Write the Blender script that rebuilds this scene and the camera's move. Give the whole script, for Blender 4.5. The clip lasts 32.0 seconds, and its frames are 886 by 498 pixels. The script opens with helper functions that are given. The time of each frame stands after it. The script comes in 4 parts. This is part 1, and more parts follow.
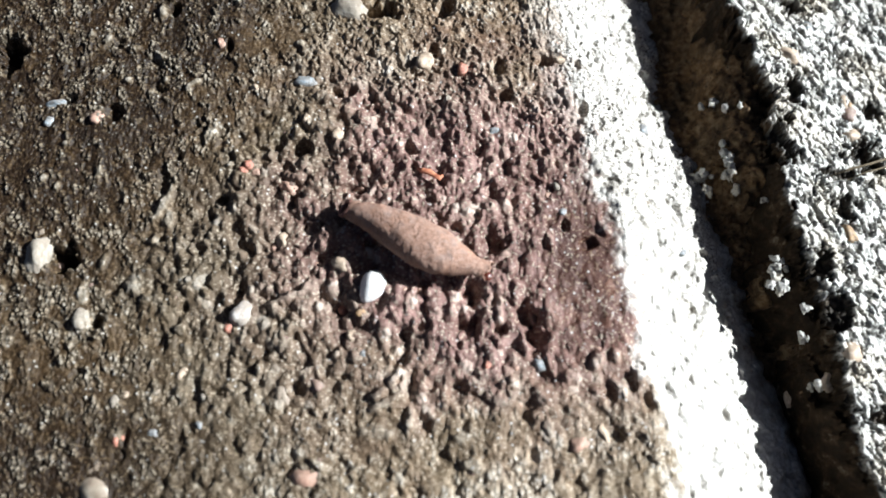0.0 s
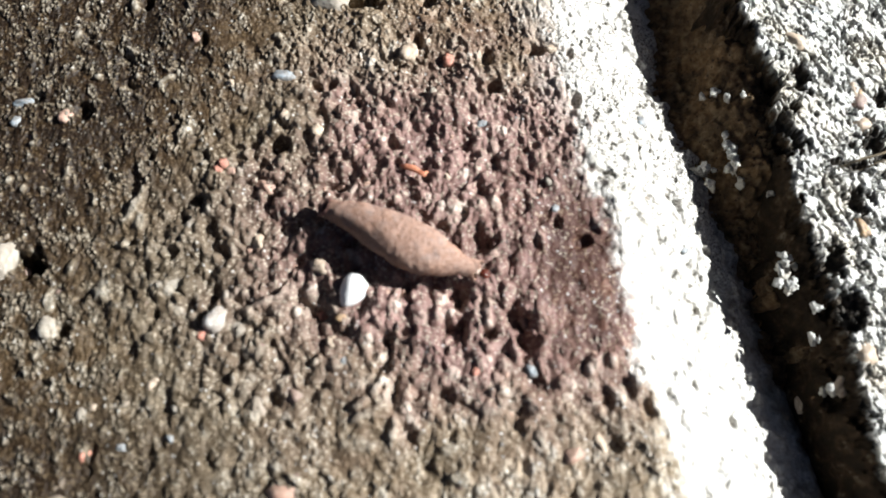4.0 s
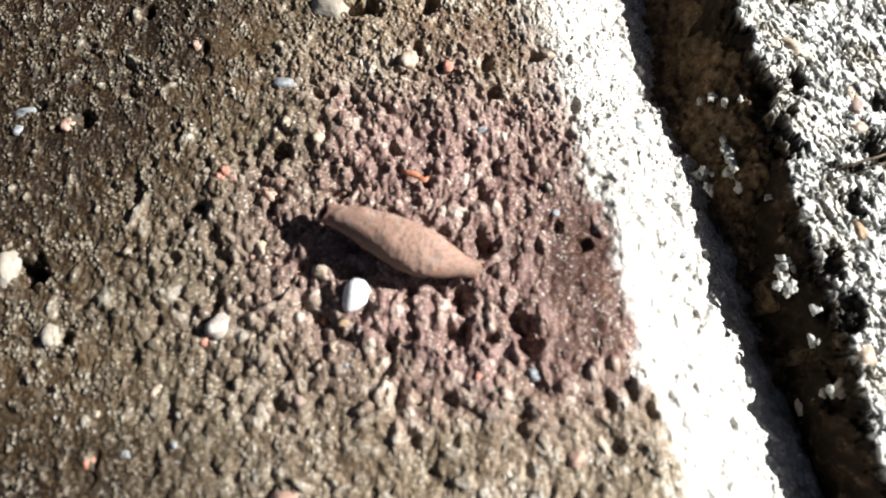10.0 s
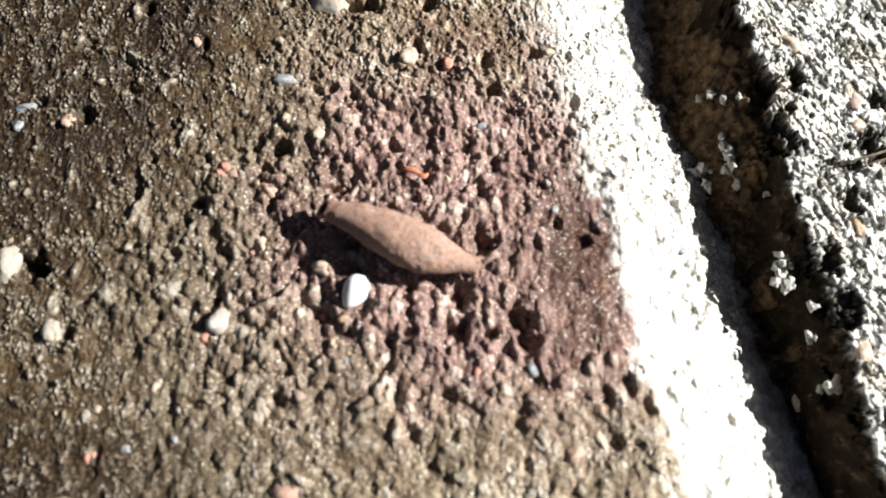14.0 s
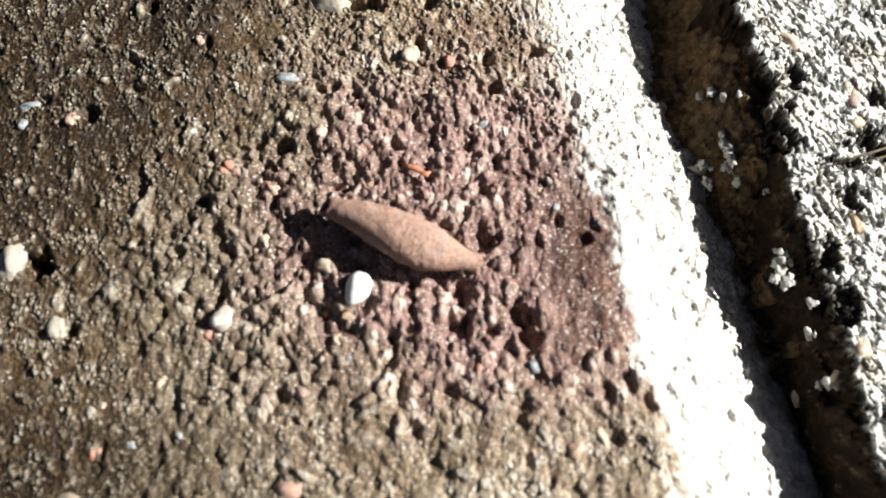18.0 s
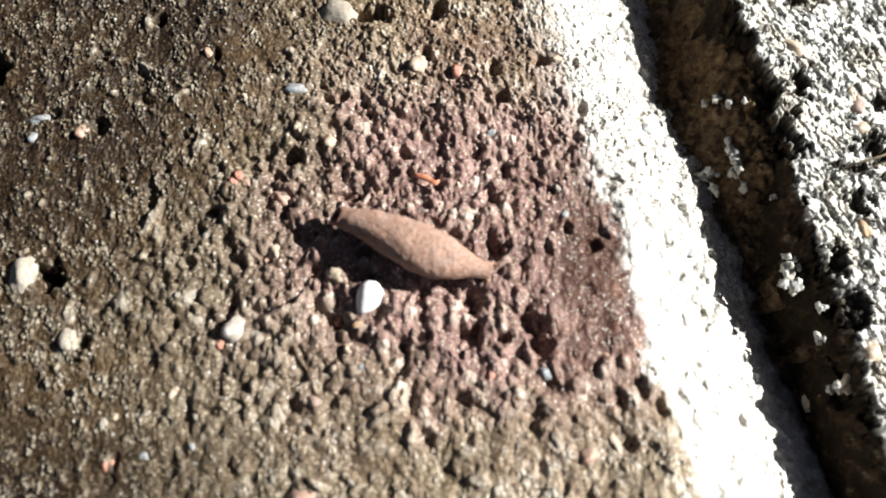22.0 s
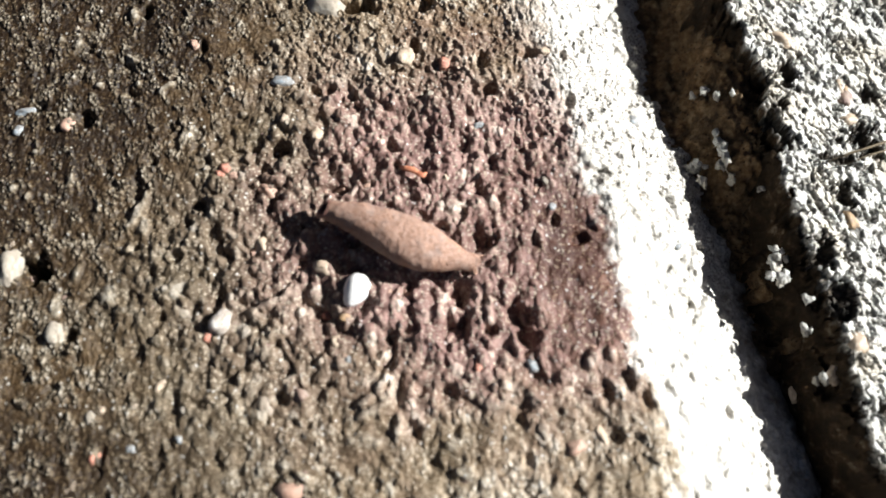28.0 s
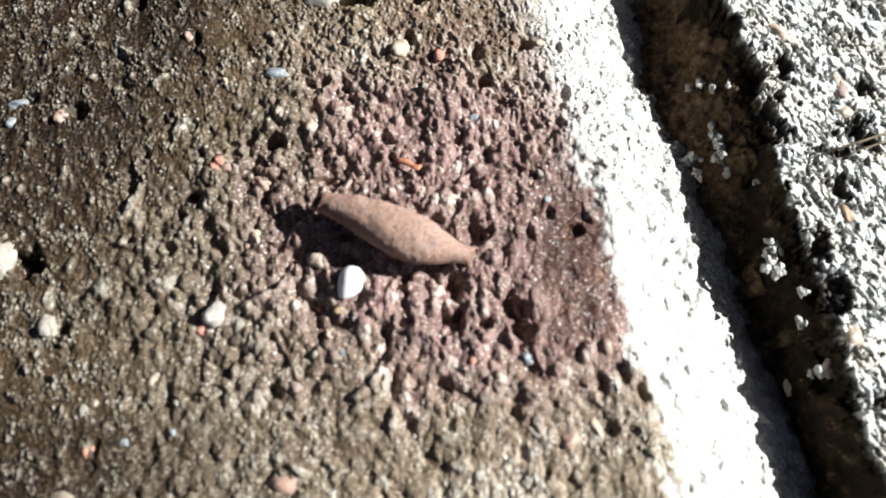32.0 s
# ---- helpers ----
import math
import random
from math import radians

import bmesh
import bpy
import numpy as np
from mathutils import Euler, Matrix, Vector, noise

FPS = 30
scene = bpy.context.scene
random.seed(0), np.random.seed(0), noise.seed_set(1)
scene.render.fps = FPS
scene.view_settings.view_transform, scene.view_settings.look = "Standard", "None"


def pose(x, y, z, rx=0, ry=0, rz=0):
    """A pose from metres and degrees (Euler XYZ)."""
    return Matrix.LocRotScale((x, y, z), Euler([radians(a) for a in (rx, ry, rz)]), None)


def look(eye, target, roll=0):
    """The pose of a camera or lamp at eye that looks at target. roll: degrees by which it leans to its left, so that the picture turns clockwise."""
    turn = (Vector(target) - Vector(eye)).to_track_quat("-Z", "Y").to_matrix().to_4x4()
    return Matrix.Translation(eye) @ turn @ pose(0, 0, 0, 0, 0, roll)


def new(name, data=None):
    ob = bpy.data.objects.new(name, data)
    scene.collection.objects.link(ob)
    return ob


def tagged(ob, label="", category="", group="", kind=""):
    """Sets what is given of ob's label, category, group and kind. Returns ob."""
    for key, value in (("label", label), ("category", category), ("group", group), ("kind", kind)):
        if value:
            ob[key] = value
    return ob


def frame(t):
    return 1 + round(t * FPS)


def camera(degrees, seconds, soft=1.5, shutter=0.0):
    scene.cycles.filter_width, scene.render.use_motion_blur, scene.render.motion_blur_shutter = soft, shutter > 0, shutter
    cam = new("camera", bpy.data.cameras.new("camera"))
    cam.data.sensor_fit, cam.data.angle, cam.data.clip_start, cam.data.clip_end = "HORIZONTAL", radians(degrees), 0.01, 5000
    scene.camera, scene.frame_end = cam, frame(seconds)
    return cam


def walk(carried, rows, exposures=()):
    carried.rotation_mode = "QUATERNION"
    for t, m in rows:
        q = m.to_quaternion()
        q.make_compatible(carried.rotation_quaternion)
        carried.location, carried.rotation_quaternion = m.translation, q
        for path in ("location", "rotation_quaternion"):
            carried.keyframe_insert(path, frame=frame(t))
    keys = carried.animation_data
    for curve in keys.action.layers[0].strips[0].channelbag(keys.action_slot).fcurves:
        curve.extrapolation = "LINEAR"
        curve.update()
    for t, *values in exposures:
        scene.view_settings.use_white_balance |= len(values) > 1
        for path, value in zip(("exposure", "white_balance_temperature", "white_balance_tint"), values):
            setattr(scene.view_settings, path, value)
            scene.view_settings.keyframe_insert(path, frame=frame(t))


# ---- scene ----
cam = camera(53.87, 32.0, soft=1.7, shutter=0.55)
cam.data.dof.use_dof, cam.data.dof.focus_distance, cam.data.dof.aperture_fstop = True, 0.0705, 27
EXPOSURE = 1.32
PATH = [
    (0, (0.01446, 0.00150, 0.06226), (0.01404, 0.02046, 0.00166), -1.21),
    (0.5, (0.01438, 0.00172, 0.06229), (0.01396, 0.02058, 0.00165), -1.18),
    (1, (0.01451, 0.00168, 0.06186), (0.01414, 0.02081, 0.00132), -1.10),
    (1.5, (0.01675, 0.00167, 0.05963), (0.01596, 0.02095, -0.00087), -2.78),
    (2, (0.01653, 0.00172, 0.05897), (0.01543, 0.02126, -0.00144), -3.75),
    (2.5, (0.01641, 0.00149, 0.05847), (0.01498, 0.02126, -0.00186), -4.63),
    (3, (0.01655, 0.00165, 0.05812), (0.01502, 0.02136, -0.00222), -4.91),
    (3.5, (0.01646, 0.00200, 0.05852), (0.01504, 0.02158, -0.00186), -4.65),
    (5.5, (0.01635, 0.00176, 0.05858), (0.01505, 0.02146, -0.00177), -4.42),
    (6, (0.01624, 0.00170, 0.05864), (0.01504, 0.02142, -0.00171), -4.16),
    (6.5, (0.01582, 0.00188, 0.05863), (0.01455, 0.02153, -0.00173), -4.40),
    (7, (0.01604, 0.00193, 0.05857), (0.01478, 0.02181, -0.00173), -4.34),
    (7.5, (0.01603, 0.00219, 0.05864), (0.01496, 0.02208, -0.00165), -3.91),
    (8, (0.01617, 0.00191, 0.05857), (0.01522, 0.02201, -0.00165), -3.68),
    (8.5, (0.01611, 0.00200, 0.05872), (0.01526, 0.02214, -0.00150), -3.48),
    (9, (0.01600, 0.00192, 0.05876), (0.01509, 0.02215, -0.00143), -3.61),
    (9.5, (0.01593, 0.00175, 0.05882), (0.01489, 0.02195, -0.00137), -3.96),
    (10, (0.01600, 0.00165, 0.05883), (0.01494, 0.02182, -0.00137), -4.00),
    (10.5, (0.01609, 0.00184, 0.05882), (0.01520, 0.02177, -0.00147), -3.53),
    (11, (0.01596, 0.00183, 0.05889), (0.01493, 0.02179, -0.00139), -3.91),
    (11.5, (0.01604, 0.00179, 0.05887), (0.01506, 0.02176, -0.00141), -3.79),
    (12, (0.01604, 0.00159, 0.05880), (0.01500, 0.02165, -0.00144), -3.96),
    (12.5, (0.01618, 0.00169, 0.05872), (0.01527, 0.02184, -0.00149), -3.54),
    (13, (0.01627, 0.00159, 0.05889), (0.01535, 0.02175, -0.00132), -3.54),
    (13.5, (0.01609, 0.00146, 0.05887), (0.01520, 0.02158, -0.00136), -3.45),
    (14, (0.01595, 0.00154, 0.05906), (0.01498, 0.02148, -0.00122), -3.70),
    (14.5, (0.01592, 0.00159, 0.05909), (0.01503, 0.02148, -0.00121), -3.55),
    (16.5, (0.01590, 0.00157, 0.05924), (0.01494, 0.02145, -0.00106), -3.80),
    (17, (0.01590, 0.00136, 0.05924), (0.01509, 0.02144, -0.00099), -3.43),
    (17.5, (0.01586, 0.00148, 0.05943), (0.01501, 0.02124, -0.00091), -3.50),
    (18, (0.01579, 0.00155, 0.05953), (0.01484, 0.02116, -0.00086), -3.74),
    (18.5, (0.01574, 0.00144, 0.05958), (0.01479, 0.02093, -0.00085), -3.77),
    (19, (0.01591, 0.00136, 0.05919), (0.01501, 0.02088, -0.00123), -3.66),
    (19.5, (0.01634, 0.00152, 0.05882), (0.01546, 0.02095, -0.00163), -3.67),
    (20, (0.01689, 0.00256, 0.05693), (0.01632, 0.02195, -0.00354), -3.03),
    (20.5, (0.01631, 0.00338, 0.05524), (0.01564, 0.02278, -0.00522), -3.52),
    (21, (0.01472, 0.00242, 0.05564), (0.01343, 0.02065, -0.00518), -5.43),
    (21.5, (0.01472, 0.00160, 0.06005), (0.01388, 0.02209, -0.00005), -3.87),
    (22, (0.01497, 0.00122, 0.05964), (0.01414, 0.02168, -0.00046), -3.89),
    (22.5, (0.01489, 0.00153, 0.06002), (0.01428, 0.02171, -0.00019), -3.41),
    (23, (0.01494, 0.00106, 0.06017), (0.01410, 0.02168, 0.00012), -3.89),
    (23.5, (0.01518, 0.00138, 0.06000), (0.01450, 0.02152, -0.00022), -3.53),
    (24, (0.01517, 0.00141, 0.05985), (0.01441, 0.02165, -0.00033), -3.75),
    (24.5, (0.01500, 0.00120, 0.05985), (0.01412, 0.02162, -0.00027), -4.09),
    (25, (0.01532, 0.00162, 0.05988), (0.01460, 0.02151, -0.00042), -3.71),
    (25.5, (0.01586, 0.00133, 0.05947), (0.01517, 0.02136, -0.00079), -3.64),
    (27.5, (0.01528, 0.00108, 0.05956), (0.01477, 0.02120, -0.00067), -3.17),
    (28, (0.01551, 0.00120, 0.05960), (0.01504, 0.02115, -0.00068), -3.08),
    (28.5, (0.01546, 0.00129, 0.05970), (0.01510, 0.02113, -0.00062), -2.77),
    (29, (0.01545, 0.00105, 0.05958), (0.01500, 0.02106, -0.00068), -3.05),
    (29.5, (0.01537, 0.00118, 0.05963), (0.01508, 0.02087, -0.00074), -2.56),
    (30, (0.01545, 0.00103, 0.05963), (0.01512, 0.02079, -0.00072), -2.72),
    (30.5, (0.01530, 0.00108, 0.05972), (0.01494, 0.02074, -0.00066), -2.79),
    (31, (0.01531, 0.00096, 0.05962), (0.01497, 0.02074, -0.00072), -2.77),
    (31.5, (0.01562, 0.00100, 0.05952), (0.01520, 0.02075, -0.00084), -2.97),
    (32, (0.01567, 0.00112, 0.05937), (0.01541, 0.02070, -0.00104), -2.50),
]
walk(cam, [(t, look(eye, target, roll)) for t, eye, target, roll in PATH],
     [(0.0, EXPOSURE - 0.10, 5950, 6.5), (1.0, EXPOSURE - 0.12, 5950, 6), (3.0, EXPOSURE - 0.06, 6150, 7), (8.0, EXPOSURE - 0.05, 6150, 7.5), (12.0, EXPOSURE, 6450, 8.5),
      (21.0, EXPOSURE + 0.04, 6450, 7.5), (25.0, EXPOSURE, 6400, 8), (28.0, EXPOSURE - 0.03, 6350, 8), (30.5, EXPOSURE + 0.01, 6450, 8), (32.0, EXPOSURE - 0.03, 6050, 6.5)])

# ---- light ----
SUN_HEIGHT, SUN_TURN = 30.0, 9.0  # degrees above the slabs, and from the x axis towards y
to_sun = Vector((math.cos(radians(SUN_HEIGHT)) * math.cos(radians(SUN_TURN)),
                 math.cos(radians(SUN_HEIGHT)) * math.sin(radians(SUN_TURN)), math.sin(radians(SUN_HEIGHT))))
sun_data = bpy.data.lights.new("sun", "SUN")
sun_data.energy, sun_data.angle, sun_data.color = 5.0, radians(0.53), (0.985, 0.972, 0.945)
sun = new("sun", sun_data)
sun.matrix_world = look(to_sun * 3, (0, 0, 0))
world = bpy.data.worlds.new("sky")
scene.world = world
world.use_nodes = True
sky = world.node_tree.nodes.new("ShaderNodeTexSky")
sky.sky_type, sky.sun_disc = "NISHITA", False
sky.altitude, sky.air_density, sky.dust_density, sky.ozone_density = 800, 0.35, 3.0, 0.2
sky.sun_elevation, sky.sun_rotation = radians(SUN_HEIGHT), radians(90 - SUN_TURN)
world.node_tree.links.new(sky.outputs[0], world.node_tree.nodes["Background"].inputs[0])
world.node_tree.nodes["Background"].inputs[1].default_value = 0.021

MM = 0.001
# ---- materials ----


class Nodes:
    """A short way to write a node material: coordinates are the object's own, in millimetres."""

    def __init__(self, name, roughness=0.7, specular=0.5):
        self.mat = bpy.data.materials.new(name)
        self.mat.use_nodes = True
        self.tree = self.mat.node_tree
        self.bsdf = self.tree.nodes["Principled BSDF"]
        self.bsdf.inputs["Roughness"].default_value = roughness
        self.bsdf.inputs["Specular IOR Level"].default_value = specular
        place = self.tree.nodes.new("ShaderNodeTexCoord")
        scale = self.tree.nodes.new("ShaderNodeVectorMath")
        scale.operation = "SCALE"
        scale.inputs["Scale"].default_value = 1000
        self.tree.links.new(place.outputs["Object"], scale.inputs[0])
        self.place = scale.outputs[0]

    def link(self, a, b):
        self.tree.links.new(a, b)

    def noise(self, size, detail=3.0, rough=0.55):
        n = self.tree.nodes.new("ShaderNodeTexNoise")
        n.inputs["Scale"].default_value, n.inputs["Detail"].default_value, n.inputs["Roughness"].default_value = 1 / size, detail, rough
        self.link(self.place, n.inputs["Vector"])
        return n.outputs["Fac"]

    def cells(self, size, output="Distance", feature="F1"):
        n = self.tree.nodes.new("ShaderNodeTexVoronoi")
        n.feature = feature
        n.inputs["Scale"].default_value = 1 / size
        self.link(self.place, n.inputs["Vector"])
        return n.outputs[output]

    def value(self, name):
        n = self.tree.nodes.new("ShaderNodeAttribute")
        n.attribute_name = name
        return n.outputs["Fac"]

    def ramp(self, source, stops):
        n = self.tree.nodes.new("ShaderNodeValToRGB")
        e = n.color_ramp.elements
        while len(e) < len(stops):
            e.new(0.5)
        for el, (at, colour) in zip(e, stops):
            el.position, el.color = at, (*colour, 1) if isinstance(colour, tuple) else (colour, colour, colour, 1)
        self.link(source, n.inputs[0])
        return n.outputs[0]

    def mix(self, fac, a, b, blend="MIX"):
        n = self.tree.nodes.new("ShaderNodeMix")
        n.data_type, n.blend_type = "RGBA", blend
        for socket, v in ((n.inputs["Factor"], fac), (n.inputs["A"], a), (n.inputs["B"], b)):
            if isinstance(v, (int, float)):
                socket.default_value = v
            elif isinstance(v, tuple):
                socket.default_value = (*v, 1)
            else:
                self.link(v, socket)
        return n.outputs["Result"]

    def random(self):
        return self.tree.nodes.new("ShaderNodeObjectInfo").outputs["Random"]

    def colour(self, source):
        self.link(source, self.bsdf.inputs["Base Color"])

    def rough(self, source):
        self.link(source, self.bsdf.inputs["Roughness"])

    def bump(self, source, height, strength=1.0):
        n = self.tree.nodes.new("ShaderNodeBump")
        n.inputs["Distance"].default_value, n.inputs["Strength"].default_value = height * MM, strength
        self.link(source, n.inputs["Height"])
        if self.bsdf.inputs["Normal"].is_linked:
            self.link(self.bsdf.inputs["Normal"].links[0].from_socket, n.inputs["Normal"])
        self.link(n.outputs[0], self.bsdf.inputs["Normal"])


def dusty_concrete():
    m = Nodes("dusty_brown_concrete", 0.62, 0.38)
    olive = m.ramp(m.value("tone"), [(0.0, (0.105, 0.077, 0.044)), (0.4, (0.172, 0.132, 0.082)), (0.75, (0.32, 0.277, 0.212)), (1.0, (0.52, 0.48, 0.41))])
    rusty = m.ramp(m.value("tone"), [(0.0, (0.130, 0.070, 0.060)), (0.5, (0.224, 0.129, 0.111)), (0.8, (0.37, 0.26, 0.22)), (1.0, (0.56, 0.46, 0.40))])
    base = m.mix(m.value("rust"), olive, rusty)
    cement = m.ramp(m.noise(0.5, 5), [(0.3, (0.40, 0.37, 0.33)), (0.5, (0.64, 0.62, 0.58)), (0.75, (0.72, 0.71, 0.68))])
    base = m.mix(m.value("damp"), base, m.mix(1.0, base, (0.64, 0.54, 0.51), "MULTIPLY"))
    # weaker light on the left, multiplied into the base colour
    base = m.mix(m.value("left_shade"), base, m.mix(1.0, base, (0.125, 0.092, 0.049), "MULTIPLY"))
    fleck = m.mix(m.value("left_shade"), (0.46, 0.40, 0.32), (0.25, 0.21, 0.15))
    base = m.mix(m.ramp(m.noise(0.24, 2, 0.5), [(0.57, 0.0), (0.63, 0.8)]), base, m.mix(m.ramp(m.value("film"), [(0.0, 0.0), (1.0, 0.7)]), fleck, base))
    base = m.mix(m.value("film"), base, m.mix(1.0, base, (0.98, 0.82, 0.62), "MULTIPLY"))
    # glints painted as pale dots of colour, in patches and over the damp area
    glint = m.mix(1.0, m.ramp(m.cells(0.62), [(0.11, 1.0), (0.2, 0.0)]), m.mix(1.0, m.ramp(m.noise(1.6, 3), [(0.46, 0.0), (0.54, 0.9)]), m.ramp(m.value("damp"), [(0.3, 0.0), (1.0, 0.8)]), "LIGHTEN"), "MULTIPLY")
    base = m.mix(glint, base, m.mix(m.value("left_shade"), (0.58, 0.57, 0.55), (0.34, 0.32, 0.285)))
    cement = m.mix(m.ramp(m.noise(0.19, 4, 0.75), [(0.51, 0.0), (0.555, 0.95)]), cement, m.mix(m.mix(1.0, m.value("worn"), m.ramp(m.noise(2.2, 3), [(0.36, 0.15), (0.52, 1.0)]), "MULTIPLY"), cement, (0.06, 0.045, 0.03)))
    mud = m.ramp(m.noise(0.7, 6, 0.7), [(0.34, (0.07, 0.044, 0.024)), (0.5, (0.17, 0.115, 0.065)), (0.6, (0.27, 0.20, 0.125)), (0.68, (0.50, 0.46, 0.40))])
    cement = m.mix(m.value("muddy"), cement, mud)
    base = m.mix(m.value("bare"), base, cement)
    base = m.mix(m.ramp(m.noise(0.16, 3), [(0.35, 0.0), (0.7, 0.5)]), base, m.mix(1.0, base, (0.62, 0.58, 0.52), "MULTIPLY"))
    base = m.mix(m.ramp(m.noise(5.0, 4), [(0.42, 0.0), (0.7, 0.55)]), base, m.mix(1.0, base, (0.62, 0.60, 0.55), "MULTIPLY"))
    m.colour(base)
    m.rough(m.mix(m.mix(1.0, m.value("damp"), m.value("film"), "LIGHTEN"), m.ramp(m.noise(0.3, 2), [(0.3, 0.46), (0.7, 0.85)]), m.ramp(m.noise(0.5, 2), [(0.3, 0.38), (0.7, 0.65)])))
    m.bump(m.noise(0.2, 4, 0.65), 0.085)
    return m.mat


def pale_concrete():
    m = Nodes("pale_weathered_concrete", 0.85, 0.15)
    base = m.ramp(m.value("tone"), [(0.0, (0.58, 0.575, 0.55)), (0.5, (0.78, 0.78, 0.755)), (1.0, (0.86, 0.865, 0.85))])
    base = m.mix(m.ramp(m.noise(0.2, 4), [(0.35, 0.0), (0.65, 0.7)]), base, m.mix(1.0, base, (0.62, 0.59, 0.53), "MULTIPLY"))
    base = m.mix(m.ramp(m.noise(3.5, 3), [(0.45, 0.0), (0.7, 0.6)]), base, m.mix(1.0, base, (0.85, 0.72, 0.55), "MULTIPLY"))
    # near-black brown: soil with the shade of the recesses put into its colour
    shaded_earth = m.ramp(m.noise(1.2, 5, 0.65), [(0.32, (0.01, 0.006, 0.003)), (0.5, (0.02, 0.0125, 0.006)), (0.6, (0.045, 0.028, 0.014)), (0.72, (0.16, 0.13, 0.095))])
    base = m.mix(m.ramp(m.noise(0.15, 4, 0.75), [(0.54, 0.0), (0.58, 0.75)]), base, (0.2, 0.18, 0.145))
    m.colour(m.mix(m.value("earth_shade"), base, shaded_earth))
    m.bump(m.noise(0.11, 5, 0.75), 0.08)
    return m.mat


def soil():
    m = Nodes("brown_joint_soil", 0.9, 0.3)
    base = m.ramp(m.noise(0.8, 6, 0.65), [(0.3, (0.04, 0.023, 0.010)), (0.5, (0.155, 0.09, 0.04)), (0.75, (0.34, 0.235, 0.13))])
    base = m.mix(m.ramp(m.noise(2.4, 3), [(0.45, 0.0), (0.6, 0.7)]), base, m.mix(1.0, base, (0.5, 0.55, 0.62), "MULTIPLY"))
    m.colour(m.mix(m.ramp(m.cells(0.5), [(0.12, 0.9), (0.24, 0.0)]), base, (0.02, 0.013, 0.008)))
    m.bump(m.noise(0.3, 5, 0.7), 0.3)
    return m.mat


def stone(name, dark, mid, light, roughness=0.5, dusty=0.75):
    """Grit: one kind of stone, varied from piece to piece and within each."""
    m = Nodes(name, roughness, 0.5)
    inner = m.ramp(m.noise(0.35, 4, 0.6), [(0.3, dark), (0.52, mid), (0.75, light)])
    inner = m.mix(m.ramp(m.random(), [(0.0, 0.0), (1.0, 0.25)]), inner, m.mix(1.0, inner, (0.66, 0.60, 0.54), "MULTIPLY"))
    m.colour(m.mix(m.ramp(m.noise(0.9, 5, 0.7), [(0.37, 0.0), (0.52, dusty)]), inner, (0.21, 0.155, 0.112)))
    m.bump(m.noise(0.6, 5, 0.65), 0.12 if dusty else 0.05)
    return m.mat


STONES = {
    "white": stone("white_quartz", (0.56, 0.52, 0.47), (0.78, 0.76, 0.72), (0.85, 0.84, 0.82), 0.42),
    "clean": stone("clean_white_quartz", (0.66, 0.63, 0.60), (0.80, 0.79, 0.77), (0.86, 0.85, 0.84), 0.35, 0.0),
    "cream": stone("cream_stone", (0.36, 0.27, 0.19), (0.58, 0.46, 0.34), (0.70, 0.60, 0.48), 0.5, 0.45),
    "pink": stone("pink_feldspar", (0.36, 0.20, 0.15), (0.52, 0.32, 0.24), (0.60, 0.42, 0.34), 0.5, 0.5),
    "red": stone("brick_red_grit", (0.30, 0.10, 0.065), (0.52, 0.20, 0.135), (0.62, 0.34, 0.25), 0.5, 0.35),
    "chalk": stone("dull_white_stone", (0.22, 0.20, 0.155), (0.38, 0.355, 0.30), (0.54, 0.51, 0.45), 0.8, 0.5),
    "blue": stone("blue_grey_stone", (0.17, 0.215, 0.25), (0.27, 0.335, 0.38), (0.40, 0.46, 0.50), 0.4, 0.55),
    "plum": stone("plum_stone", (0.13, 0.065, 0.055), (0.24, 0.145, 0.13), (0.36, 0.25, 0.22)),
    "amber": stone("amber_grit", (0.40, 0.22, 0.09), (0.56, 0.35, 0.15), (0.64, 0.46, 0.25)),
    "tan": stone("tan_stone", (0.24, 0.20, 0.15), (0.36, 0.315, 0.25), (0.46, 0.42, 0.35)),
}


STONE_LABELS = {
    "white": "white quartz pebble", "chalk": "dull white gritty stone", "cream": "cream coloured stone", "pink": "pinkish feldspar stone", "red": "orange-red brick grit",
    "blue": "pale blue-grey stone", "plum": "dark plum coloured stone", "amber": "yellow amber grit", "tan": "tan stone"}


def silk_and_sand():
    m = Nodes("sand_covered_silk", 0.78, 0.35)
    grain = m.ramp(m.noise(0.22, 4, 0.7), [(0.3, (0.19, 0.105, 0.07)), (0.5, (0.30, 0.176, 0.125)), (0.7, (0.40, 0.255, 0.195))])
    base = m.mix(m.ramp(m.cells(0.19, "Color"), [(0.2, 0.0), (0.9, 0.35)]), grain, (0.42, 0.30, 0.25))
    base = m.mix(m.ramp(m.noise(0.8, 3), [(0.52, 0.0), (0.68, 0.55)]), base, (0.27, 0.21, 0.185))
    base = m.mix(m.ramp(m.noise(1.9, 2), [(0.45, 0.0), (0.7, 0.45)]), base, (0.40, 0.215, 0.135))
    m.colour(base)
    m.bump(m.noise(0.16, 4, 0.7), 0.09)
    m.bump(m.noise(0.6, 3), 0.12)
    return m.mat


def plain(name, dark, light, size, roughness, specular=0.5):
    m = Nodes(name, roughness, specular)
    m.colour(m.ramp(m.noise(size, 3), [(0.35, dark), (0.7, light)]))
    m.bump(m.noise(size * 0.4, 3), 0.02)
    return m.mat


